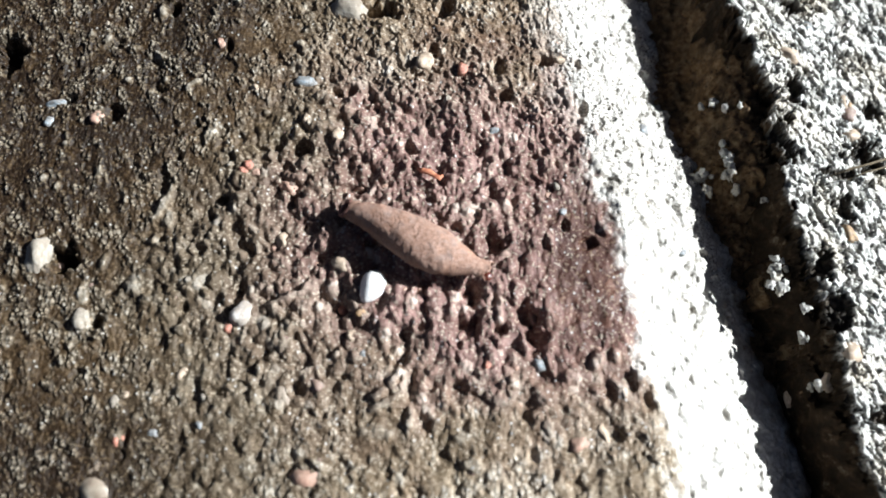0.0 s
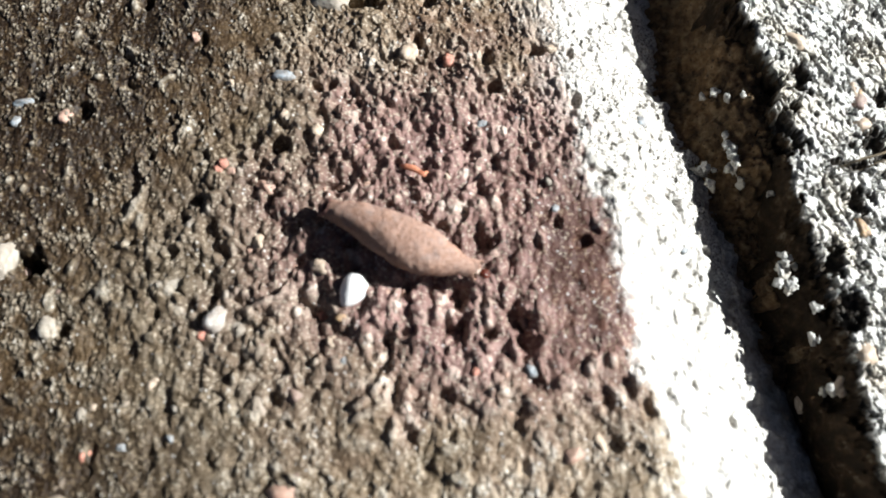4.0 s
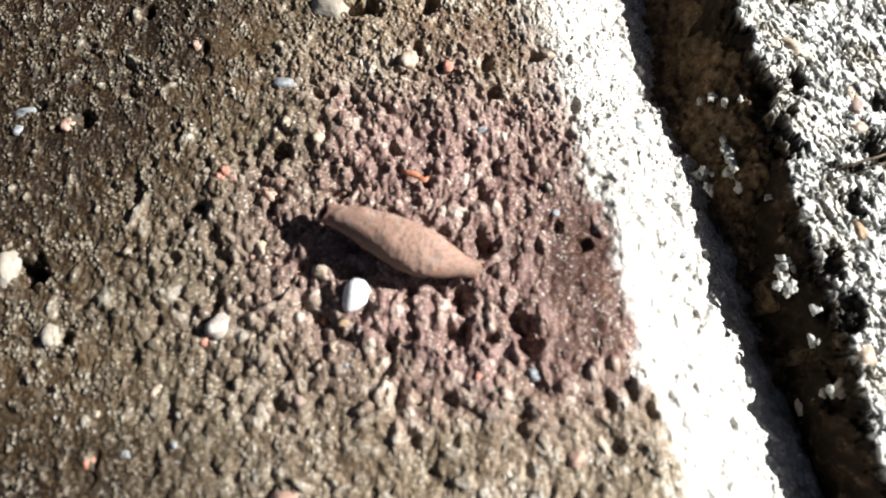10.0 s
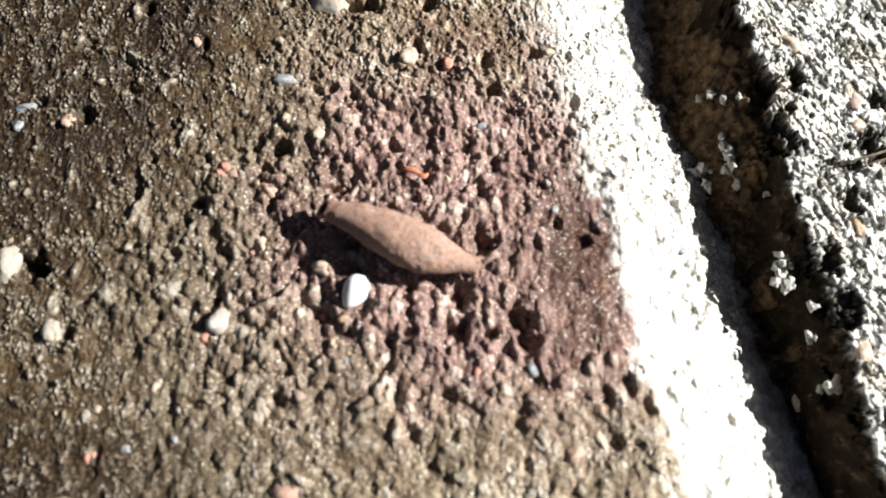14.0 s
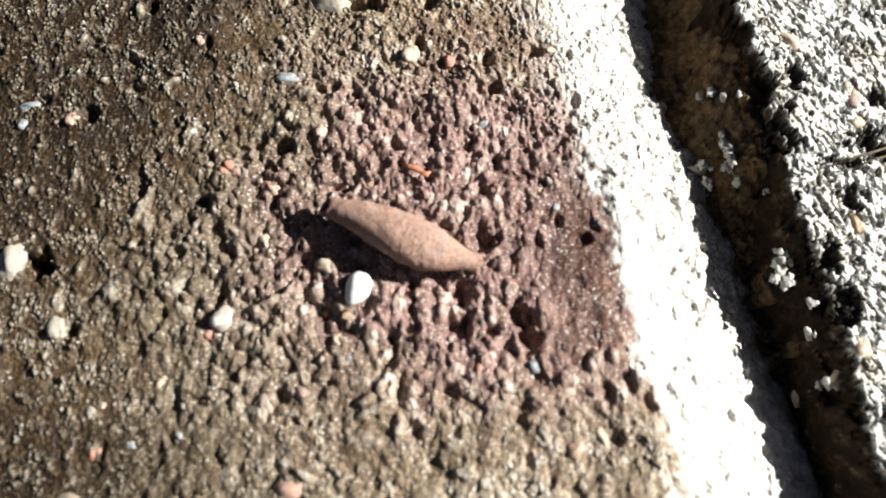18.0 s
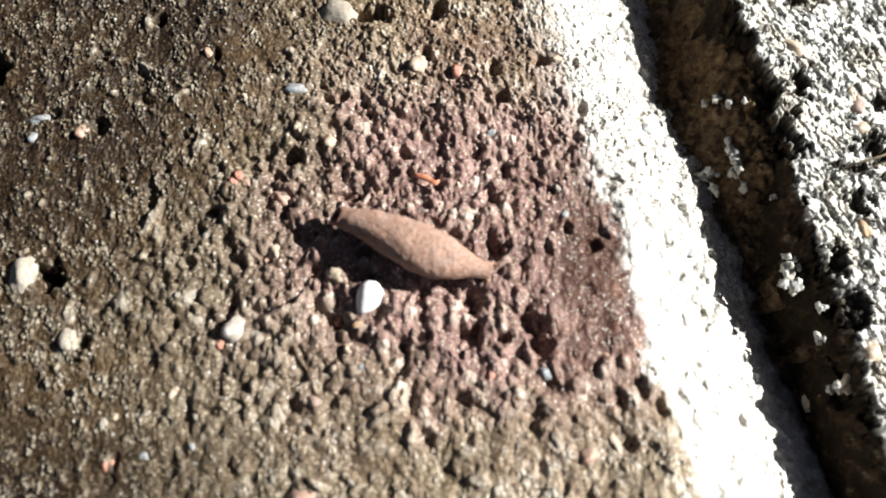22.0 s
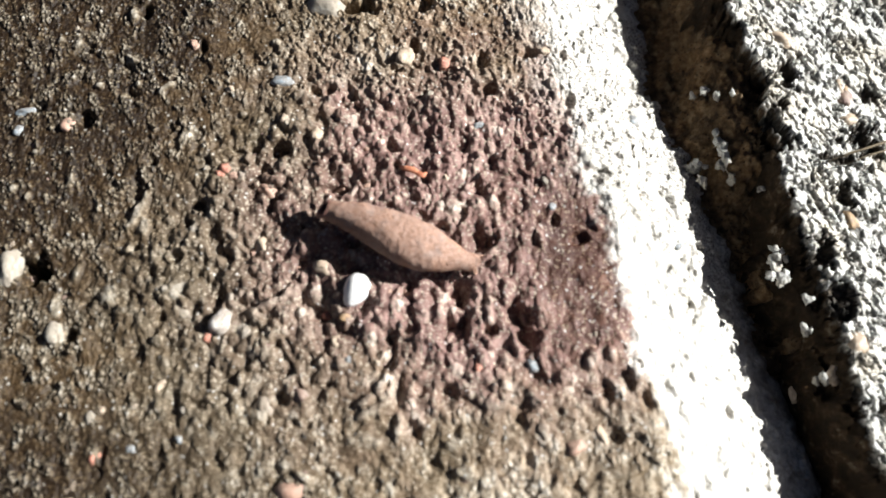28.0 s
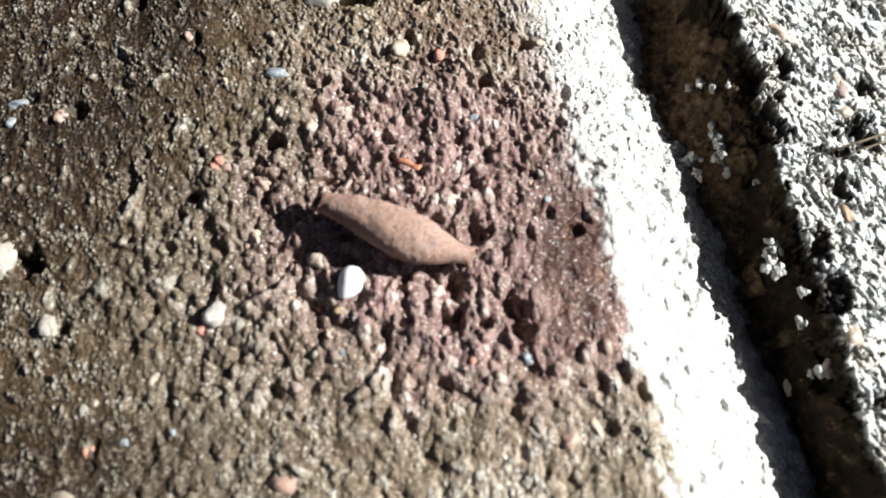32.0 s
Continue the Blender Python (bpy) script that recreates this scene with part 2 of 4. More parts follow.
CONCRETE, PALE, SOIL, CASE = dusty_concrete(), pale_concrete(), soil(), silk_and_sand()
LINING = plain("dark_silk_lining", (0.045, 0.018, 0.012), (0.10, 0.045, 0.03), 0.3, 0.8)
RIM = plain("reddish_silk_rim", (0.16, 0.065, 0.05), (0.32, 0.17, 0.13), 0.25, 0.7)
HEAD = plain("glossy_chestnut_chitin", (0.05, 0.012, 0.007), (0.13, 0.028, 0.012), 0.2, 0.12, 0.8)
SKIN = plain("pale_larva_skin", (0.34, 0.24, 0.18), (0.48, 0.37, 0.29), 0.2, 0.35)
STRAW = plain("dark_dry_straw", (0.09, 0.065, 0.035), (0.26, 0.20, 0.12), 0.5, 0.6)
FLAKE = plain("orange_brick_flake", (0.34, 0.11, 0.055), (0.58, 0.25, 0.14), 0.3, 0.6)

# ---- relief: all in millimetres ----


def chance(ix, iy, seed):
    h = (ix.astype(np.int64) * 374761393 + iy.astype(np.int64) * 668265263 + seed * 974634541) & 0xFFFFFFFF
    h = ((h ^ (h >> 13)) * 1274126177) & 0xFFFFFFFF
    h = ((h ^ (h >> 16)) * 2246822519) & 0xFFFFFFFF
    return ((h ^ (h >> 15)) & 0xFFFFFF) / float(0xFFFFFF)


def wave(x, y, seed):
    """Smooth noise, 0 to 1, with bumps of about one unit."""
    ix, iy = np.floor(x), np.floor(y)
    fx, fy = x - ix, y - iy
    fx, fy = fx * fx * fx * (fx * (fx * 6 - 15) + 10), fy * fy * fy * (fy * (fy * 6 - 15) + 10)
    a, b = chance(ix, iy, seed), chance(ix + 1, iy, seed)
    c, d = chance(ix, iy + 1, seed), chance(ix + 1, iy + 1, seed)
    return (a + (b - a) * fx) * (1 - fy) + (c + (d - c) * fx) * fy


def cloud(x, y, size, seed, octaves=3, gain=0.5):
    total, amount, most = 0.0, 1.0, 0.0
    for k in range(octaves):
        turn = 0.6 * k + 0.4
        cx, sx = math.cos(turn) / size, math.sin(turn) / size
        total = total + amount * wave(x * cx + y * sx, -x * sx + y * cx, seed + k)
        most, amount, size = most + amount, amount * gain, size * 0.5
    return total / most


def grains(x, y, size, seed, stretch=1.0):
    """Rounded knobs: height 0 to 1 of the highest knob over each place, and that knob's own chance number."""
    x, y = x / size, y / (size * stretch)
    ix, iy = np.floor(x), np.floor(y)
    top, own = np.zeros_like(x), np.zeros_like(x)
    for dx in (-1, 0, 1):
        for dy in (-1, 0, 1):
            jx, jy = ix + dx, iy + dy
            px, py = jx + chance(jx, jy, seed), jy + chance(jx, jy, seed + 1)
            big = 0.55 + 0.45 * chance(jx, jy, seed + 2)
            k = np.clip(1 - ((x - px) ** 2 + (y - py) ** 2) / (big * big), 0, None)
            h = k * np.sqrt(k) * (0.45 + 0.55 * chance(jx, jy, seed + 3))
            own = np.where(h > top, chance(jx, jy, seed + 4), own)
            top = np.maximum(top, h)
    return top, own


def step(x, a, b):
    t = np.clip((x - a) / (b - a), 0, 1)
    return t * t * (3 - 2 * t)


pits, hollows, swells, mounds = [], [], [], []


def pit(*row):
    pits.append(row)


def swell(*row):
    swells.append(row)


def mound(*row):
    mounds.append(row)


def hollow(*row):
    hollows.append(row)




# pale lumps and smears of cement on the brown slab: x, y, half widths, turn, height
swell(2.3, 17.0, 1.9, 0.42, 25, 0.55)
swell(23.87, 33.5, 0.4, 1.19, 5, 0.45)
swell(-7.11, 24.64, 0.43, 1.66, -25, 0.45)
swell(10.0, 9.52, 1.66, 0.4, 30, 0.45)
swell(11.39, 11.2, 0.4, 1.42, -8, 0.45)
swell(11.71, 8.19, 0.36, 1.03, -5, 0.45)
swell(20.51, 20.19, 0.47, 0.87, -25, 0.45)
swell(25.06, 12.49, 0.51, 0.79, -10, 0.45)
swell(20.03, 13.43, 0.36, 0.79, 20, 0.45)
swell(11.62, 32.86, 0.36, 0.79, -0, 0.45)
swell(-5.62, 34.74, 0.95, 0.24, 35, 0.45)
swell(16.13, 5.23, 0.79, 0.55, -10, 0.45)
swell(21.4, 7.85, 0.4, 0.63, 20, 0.45)
swell(5.44, 5.21, 0.79, 0.32, -35, 0.45)
swell(-5.09, 14.79, 0.55, 0.4, -30, 0.45)
swell(-8.86, 41.22, 0.4, 0.79, -0, 0.45)
swell(0.83, 12.07, 0.28, 0.59, -0, 0.45)
swell(4.57, 33.52, 1.19, 0.63, 5, 0.5)
swell(6.84, 33.36, 0.63, 0.63, -0, 0.5)
swell(4.88, 30.91, 1.03, 0.55, 10, 0.5)
swell(8.0, 23.22, 0.32, 0.32, -0, 0.1)
swell(10.63, 11.21, 0.32, 0.87, -30, 0.5)
swell(9.43, 10.09, 0.87, 0.36, 25, 0.45)
swell(-6.69, 23.32, 0.55, 0.79, -20, 0.35)
swell(-7.54, 21.62, 0.79, 0.55, -0, 0.35)
swell(-8.81, 18.3, 0.71, 0.87, -0, 0.35)
swell(-5.47, 21.15, 0.55, 0.95, -10, 0.4)
swell(17.41, 11.47, 0.87, 0.55, -10, 0.35)
swell(18.11, 9.57, 0.79, 0.55, -20, 0.4)
swell(20.94, 9.9, 0.55, 0.79, 15, 0.4)
swell(26.42, 12.85, 0.4, 0.55, -0, 0.4)
swell(26.47, 10.93, 0.63, 0.36, -30, 0.4)
swell(16.97, 25.42, 0.63, 0.4, 30, 0.5)
swell(15.72, 24.13, 0.55, 0.71, -0, 0.5)
swell(18.81, 19.39, 0.63, 0.87, -30, 0.5)
swell(18.16, 24.08, 0.55, 0.4, -0, 0.3)
swell(22.08, 21.42, 0.4, 0.71, 20, 0.5)
swell(26.15, 22.61, 0.47, 0.79, 35, 0.4)
swell(7.84, 12.79, 0.79, 0.55, -20, 0.3)
swell(3.18, 13.66, 0.87, 0.47, -10, 0.3)
swell(0.82, 14.09, 0.4, 0.4, -0, 0.3)
swell(14.8, 16.21, 0.47, 1.03, -0, 0.5)
swell(18.12, 16.15, 0.36, 0.95, -0, 0.5)
swell(13.24, 16.64, 0.71, 0.55, -0, 0.4)
swell(11.68, 16.67, 0.55, 0.55, -0, 0.4)
swell(23.33, 8.93, 0.63, 0.36, -10, 0.3)
swell(9.47, 7.5, 1.58, 0.55, -10, 0.2)
swell(15.43, 7.04, 0.95, 0.47, -10, 0.25)
swell(28.04, 11.67, 0.55, 0.63, -0, 0.4)
swell(-3.98, 30.43, 0.79, 0.55, 40, 0.3)
swell(-11.21, 20.01, 0.4, 0.79, -10, 0.3)
swell(-12.48, 17.35, 0.47, 0.79, -0, 0.25)
swell(-12.47, 26.98, 0.36, 0.79, -0, 0.3)
swell(-14.42, 39.18, 0.32, 0.47, -10, 0.35)
swell(-13.02, 38.64, 0.4, 0.47, -20, 0.35)
swell(-10.73, 37.83, 0.55, 0.36, 10, 0.35)
swell(-11.07, 34.98, 0.4, 0.28, 20, 0.35)
swell(-9.09, 33.87, 0.36, 0.55, -10, 0.35)
swell(-8.04, 35.05, 0.24, 0.32, -0, 0.35)
swell(-15.33, 29.55, 0.36, 0.28, -0, 0.35)
swell(-8.67, 37.07, 0.71, 0.47, -20, 0.35)
swell(-10.13, 24.7, 0.24, 0.24, -0, 0.35)
swell(-2.97, 22.81, 0.32, 0.36, -0, 0.35)
swell(1.68, 12.71, 0.4, 0.36, -0, 0.35)
swell(2.42, 38.22, 0.36, 0.36, -0, 0.35)
swell(0.14, 32.2, 0.32, 0.32, -0, 0.35)
swell(-16.61, 26.63, 0.28, 0.32, -0, 0.35)
swell(-15.47, 25.93, 0.28, 0.4, -0, 0.35)
swell(-12.22, 15.32, 0.71, 0.71, -0, 0.35)
# mounds of earth that carry the crumbs of mortar in the joint
mound(38.03, 29.57, 0.6, 1.4, -4.6)
mound(40.58, 20.92, 0.5, 0.83, -3.4)
mound(40.13, 20.2, 0.33, 0.67, -3.6)
mound(40.18, 19.03, 0.67, 0.33, -3.6)
mound(36.19, 28.79, 0.38, 0.92, -5.6)
mound(37.02, 35.61, 0.34, 0.22, -4.56)
mound(37.78, 35.03, 0.15, 0.30, -4.26)
mound(36.10, 35.51, 0.08, 0.12, -5.08)
mound(38.86, 34.94, 0.06, 0.16, -3.70)
mound(37.44, 31.86, 0.20, 0.35, -4.83)
mound(40.09, 26.52, 0.20, 0.20, -3.47)
mound(40.67, 19.07, 0.30, 0.35, -3.79)
mound(42.03, 17.17, 0.24, 0.30, -3.25)
mound(42.04, 14.83, 0.22, 0.30, -3.49)
mound(42.42, 11.26, 0.30, 0.40, -3.49)

# hollows worn into the brown slab: x, y, half widths, depth
pit(-14.5, 20.3, 1.15, 1.3, 3.4)
pit(-20.9, 37.6, 1.3, 1.6, 2.6)
pit(-11.91, 32.13, 0.79, 0.67, 1.0)
pit(-3.21, 38.24, 0.28, 0.55, 0.7)
pit(-7.99, 41.69, 0.47, 0.71, 1.0)
pit(8.91, 41.36, 1.4, 0.8, 2.4)
pit(-11.29, 15.35, 0.51, 0.47, 0.9)
pit(-8.21, 6.99, 0.32, 0.79, 0.8)
pit(-1.67, 10.23, 1.03, 0.32, 0.7)
pit(3.68, 10.41, 0.67, 0.55, 0.9)
pit(6.71, 4.95, 0.87, 0.55, 0.9)
pit(26.27, 7.36, 0.55, 0.71, 1.1)
pit(20.15, 15.96, 0.87, 0.99, 1.3)
pit(20.77, 14.24, 0.87, 0.79, 1.2)
pit(16.03, 15.04, 0.87, 0.95, 1.2)
pit(16.08, 17.66, 0.67, 1.19, 1.2)
pit(17.51, 21.16, 0.87, 0.99, 1.0)
pit(18.52, 36.17, 0.59, 0.87, 1.0)
pit(18.91, 33.74, 0.71, 0.63, 1.0)
pit(22.08, 36.71, 0.71, 0.55, 0.9)
pit(15.1, 10.4, 0.71, 0.79, 1.0)
pit(10.6, 12.39, 0.36, 0.47, 0.6)
pit(2.97, 29.21, 0.79, 0.59, 1.0)
pit(5.59, 33.84, 0.51, 0.4, 0.8)
pit(8.39, 33.77, 0.47, 0.59, 0.8)
pit(-2.69, 24.79, 0.51, 0.43, 0.8)
pit(-7.18, 21.68, 0.47, 0.4, 0.7)
pit(-4.08, 20.77, 0.59, 0.47, 0.8)
pit(-4.87, 16.4, 0.43, 0.43, 0.6)
pit(11.75, 27.4, 0.43, 0.55, 0.8)
pit(11.49, 29.0, 0.47, 0.47, 0.8)
pit(20.44, 5.89, 0.59, 0.59, 0.8)
pit(18.72, 5.31, 0.55, 0.47, 0.6)
pit(28.61, 9.99, 0.43, 1.26, 0.9)
pit(25.87, 10.03, 0.47, 0.71, 0.7)
pit(12.52, 8.28, 0.55, 0.55, 0.7)
pit(7.3, 25.72, 1.19, 0.4, 0.8)
pit(-7.46, 26.28, 0.47, 1.19, 0.3)
pit(14.1, 41.7, 0.8, 0.8, 1.5)
pit(13.12, 37.8, 0.51, 0.71, 0.8)
pit(8.45, 19.67, 1.03, 0.87, 0.6)
pit(11.28, 14.53, 0.59, 0.55, 0.9)
pit(18.08, 14.8, 0.55, 0.55, 0.8)
pit(28.24, 12.27, 0.47, 0.36, 0.6)
pit(23.18, 22.96, 0.4, 0.47, 0.6)
pit(24.9, 21.43, 0.71, 0.47, 0.5)
pit(24.98, 32.63, 0.47, 0.71, 0.8)
pit(24.79, 36.49, 0.32, 0.55, 0.5)
pit(11.68, 10.84, 0.55, 1.03, 0.8)
pit(0.77, 17.34, 0.71, 0.32, 0.4)
pit(6.66, 34.05, 0.47, 0.47, 0.6)
pit(-8.68, 34.21, 0.79, 0.4, 0.5)
pit(-15.52, 33.42, 0.63, 0.4, 0.6)
pit(1.22, 6.73, 0.55, 0.55, 0.7)
pit(-1.0, 17.18, 0.4, 1.11, 0.6)
pit(-6.42, 28.51, 0.55, 0.47, 0.7)
pit(15.91, 35.26, 0.55, 0.4, 0.7)
pit(29.52, 33.8, 0.32, 0.24, 0.5)
pit(33.65, 17.51, 0.47, 0.47, 0.7)

# deep pores and bays broken out of the pale slab: x, y, half widths, depth
hollow(43.9, 44.0, 1.2, 0.7, 2.4)
hollow(43.3, 36.2, 0.8, 1.5, 2.6)
hollow(48.9, 30.6, 1.5, 1.3, 3.0)
hollow(50.0, 34.8, 0.9, 1.2, 2.4)
hollow(46.3, 25.5, 0.8, 0.9, 2.0)
hollow(43.3, 20.2, 1.1, 1.3, 3.0)
hollow(44.3, 17.2, 1.1, 1.5, 2.8)
hollow(43.6, 13.6, 1.0, 1.2, 2.8)
hollow(43.4, 10.8, 0.8, 1.0, 2.6)
hollow(46.9, 9.0, 0.8, 1.0, 2.4)
hollow(41.0, 31.2, 1.0, 1.6, 3.6)
hollow(40.3, 35.8, 0.5, 0.9, 2.4)
hollow(42.2, 33.0, 0.5, 0.9, 1.6)
hollow(46.4, 28.6, 1.4, 0.4, 1.0)
hollow(45.6, 13.8, 0.5, 0.7, 1.6)


def sunk(x, y, holes, ragged=1.0):
    depth = np.zeros_like(x)
    wob = ragged * (cloud(x, y, 0.9, 71, 3, 0.5) - 0.5) + (ragged - 1) * (cloud(x, y, 0.4, 73, 3, 0.6) - 0.5)
    for px, py, a, b, d in holes:
        near = (abs(x - px) < 2.2 * a + 0.6) & (abs(y - py) < 2.2 * b + 0.6)
        if near.any():
            r = np.sqrt(((x[near] - px) / a) ** 2 + ((y[near] - py) / b) ** 2) + wob[near]
            depth[near] = np.maximum(depth[near], d * (1 - step(r, 0.3, 1.25)))
    return depth


def raised(x, y):
    """Smooth pale lumps and smears of cement: their height, and how far they show."""
    h, pale = np.zeros_like(x), np.zeros_like(x)
    wob = 0.7 * (cloud(x, y, 0.6, 75, 2) - 0.5)
    for px, py, a, b, turn, top in swells:
        most = 1.6 * max(a, b)
        near = (abs(x - px) < most) & (abs(y - py) < most)
        if near.any():
            c, d = math.cos(radians(turn)), math.sin(radians(turn))
            dx, dy = x[near] - px, y[near] - py
            r = np.sqrt(((dx * c + dy * d) / a) ** 2 + ((dy * c - dx * d) / b) ** 2) + wob[near]
            k = 1 - step(r, 0.35, 1.25)
            h[near] = np.maximum(h[near], top * k)
            pale[near] = np.maximum(pale[near], k)
    return h, pale


def brown_edge(x, y):
    """How far a place lies past the arris of the brown slab."""
    line = 24.1 + np.clip(41.5 - y, -13, 50) * 0.158 + 0.9 * np.sin((y - 20.5) / 4.4) * np.exp(-((y - 24) / 12.0) ** 2)
    return x - line - 1.6 * (cloud(x, y, 4.5, 11, 3) - 0.5) - 1.5 * (cloud(x, y, 1.0, 15, 3) - 0.5)


def brown_relief(x, y):
    """Height, tone of each grain, rust stain and bare cement of the brown slab."""
    u = brown_edge(x, y)
    coarse = step(x - 9 * step(y, 23, 33) + 6 * (cloud(x, y, 5, 21, 2) - 0.5), -12.0, -1.0) * (0.6 + 0.4 * step(y + 6 * (cloud(x, y, 5, 24) - 0.5), 5.0, 15.0))
    plum = np.exp(-(((x - 25.0 + 0.12 * (y - 19)) / 3.6) ** 2 + ((y - 19.5) / 6.5) ** 2))
    plum = np.clip(1.4 * plum + 0.5 * plum * (cloud(x, y, 1.5, 26, 2) - 0.5), 0, 1)
    coarse = coarse * (1 - 0.8 * plum) * (1 - 0.6 * step(y + 0.35 * x + 3 * (cloud(x, y, 3, 108) - 0.5), 38, 47))
    bent = x + 0.3 * (cloud(x, y, 1.1, 28, 2) - 0.5), y + 0.35 * (cloud(x, y, 1.1, 29, 2) - 0.5)
    g1, own1 = grains(*bent, 1.25, 31, 1.1)
    g2, own2 = grains(*bent, 0.68, 41, 1.15)
    g3, own3 = grains(bent[0] + 0.13, bent[1], 0.34, 51, 1.5)
    g4, own4 = grains(x + 0.1 * (cloud(x, y, 0.5, 54, 2) - 0.5), y, 0.25, 55, 1.5)
    rough = 0.95 * (cloud(x, y, 2.6, 61, 3) - 0.5)
    crisp = cloud(x, y, 0.5, 63, 3, 0.6) - 0.5
    holes = step(cloud(x + 9, y, 1.3, 66, 2), 0.63, 0.80)
    crinkle = 0.5 - np.abs(cloud(x + 0.3 * y, y, 0.8, 67, 3, 0.6) - 0.5) * 5
    sandy = step(y + 0.2 * x + 5 * (cloud(x, y, 4, 62, 2) - 0.5), 31, 39)
    top = coarse * ((0.55 - 0.44 * sandy) * g1 + (0.31 - 0.18 * sandy) * g2 + 0.15 * g3 + 0.9 * (cloud(x, y, 3.0, 74, 2, 0.35) - 0.5) + 0.02 * crisp + sandy * (0.48 * crisp + 0.2 * crinkle) - 0.45 * holes * (1 - 0.6 * sandy))
    top = top * (0.6 + 0.4 * step(y + 4 * (cloud(x, y, 3, 25) - 0.5), 5, 18))
    fine = cloud(x, y, 0.30, 73, 2) - 0.5
    film = 1 - step(0.75 * cloud(x + 0.3 * y, 0.7 * y, 0.62, 103, 3, 0.6) + 0.25 * cloud(x, y, 4.0, 105, 2), 0.40, 0.66)
    bite = (1 - 0.75 * film) * (1 - 0.8 * plum)
    top = top + (1 - coarse) * (bite * (0.07 * g2 + 0.10 * g3 + 0.24 * g4 + 0.06 * crisp) + 0.06 * fine + 0.5 * rough - 0.3 * holes * bite + 0.10 * g1)
    top = top * (1 - 0.3 * plum)
    fleck = (1 - coarse * (0.45 + 0.55 * step(y + 5 * (cloud(x, y, 3, 27, 2) - 0.5), 7, 15))) * step(g4, 0.3, 0.6) * step(0.6 * own4 + 0.4 * own3, 0.3, 0.5) * bite
    hump, pale = raised(x, y)
    top = top * (1 - 0.5 * pale) + hump
    slope = -(0.745 + 0.0046 * np.clip(y, 0, 50)) * 0.5 * (u + np.sqrt(u * u + 0.5))
    lip = step(u, -0.6, 0.6)
    face = 0.04 * g2 + 0.05 * g3 + 0.5 * rough + 0.06 * crisp - 0.24 * step(cloud(x, y * 0.8, 0.42, 70, 3, 0.6), 0.58, 0.68) * step(y, 16, 34) * step(cloud(x, y, 2.5, 72, 2), 0.35, 0.55)
    z = slope + (1 - lip) * top + lip * face - sunk(x, y, pits) * (0.45 + 0.55 * step(y, 7, 17))
    z = np.maximum(z, -12.5 + 0.8 * cloud(x, y, 2.0, 69))
    tone = np.where(coarse > 0.5, 0.55 * own1 + 0.45 * own2, 0.5 * own2 + 0.5 * own3)
    tone = np.clip(0.2 + 0.42 * tone + 0.5 * (cloud(x, y, 3.0, 81) - 0.5), 0, 1) + 0.35 * (own2 > 0.94) * (g2 > 0.25)
    rust = np.exp(-(((x - 16.5) / 13.0) ** 2 + ((y - 22.0) / 14.0) ** 2) * 1.1) * 1.7 + 0.8 * plum
    rust = rust * (0.55 + 0.45 * step(y + 9 * (cloud(x, y, 2.5, 87, 4) - 0.5), 1, 20))
    rust = rust + 1.1 * np.clip(rust * 2, 0, 1) * (cloud(x, y, 4, 86) - 0.5)
    rim = x - 23.0 - 0.2 * np.clip(41.5 - y, -13, 50) - 1.0 * (cloud(x, y, 4.5, 93, 2) - 0.5)
    bare = step(rim + 3.4 * (cloud(x, y, 1.2, 91, 4, 0.6) - 0.5), -0.9, 0.7)
    bare = np.maximum(bare, 0.4 * step(u + 3 * (cloud(x, y, 1.4, 92, 3) - 0.5), -4.5, -0.5) * step(y, 22, 33))
    # painted fall-off of light: darker to the left, most in the top-left corner
    left_shade = step(-x + 2.5 * (cloud(x, y, 6, 96) - 0.5), -14.0, 14.0) * (0.45 + 0.35 * step(-y, -15, -4)) + 0.95 * step(y - 0.8 * x + 3 * (cloud(x, y, 2.5, 95) - 0.5), 20, 62) * step(-x, -16, 10)
    dust = 0.6 * step(x - 1.9 * y + 12 * (cloud(x, y, 2, 98, 4) - 0.5), -7.0, 24.0)
    dust = np.maximum(dust, 0.15 * step(y + 0.35 * x + 6 * (cloud(x, y, 3, 97) - 0.5), 31, 44) * step(x, 5, 14))
    tone = tone - 0.15 * plum + coarse * 0.2 * (g1 - 0.4) + 0.42 * dust + (0.17 + 0.35 * (1 - coarse)) * pale + 0.75 * fleck - (1 - coarse) * (0.2 + 0.06 * film * (1 - pale))
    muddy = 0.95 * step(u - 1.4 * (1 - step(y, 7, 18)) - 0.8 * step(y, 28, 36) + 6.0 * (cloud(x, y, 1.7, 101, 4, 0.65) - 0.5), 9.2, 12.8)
    return z, np.clip(tone, 0, 1), np.clip(rust * (1 - 0.45 * dust), 0, 1), bare, np.clip(left_shade * 1.3, 0, 1) * (1 - 0.6 * pale) * (1 - 0.35 * fleck), plum, step(y + 8 * (cloud(x, y, 3, 99) - 0.5), 10, 30), muddy, film * (1 - coarse) * (1 - bare) * (1 - pale)


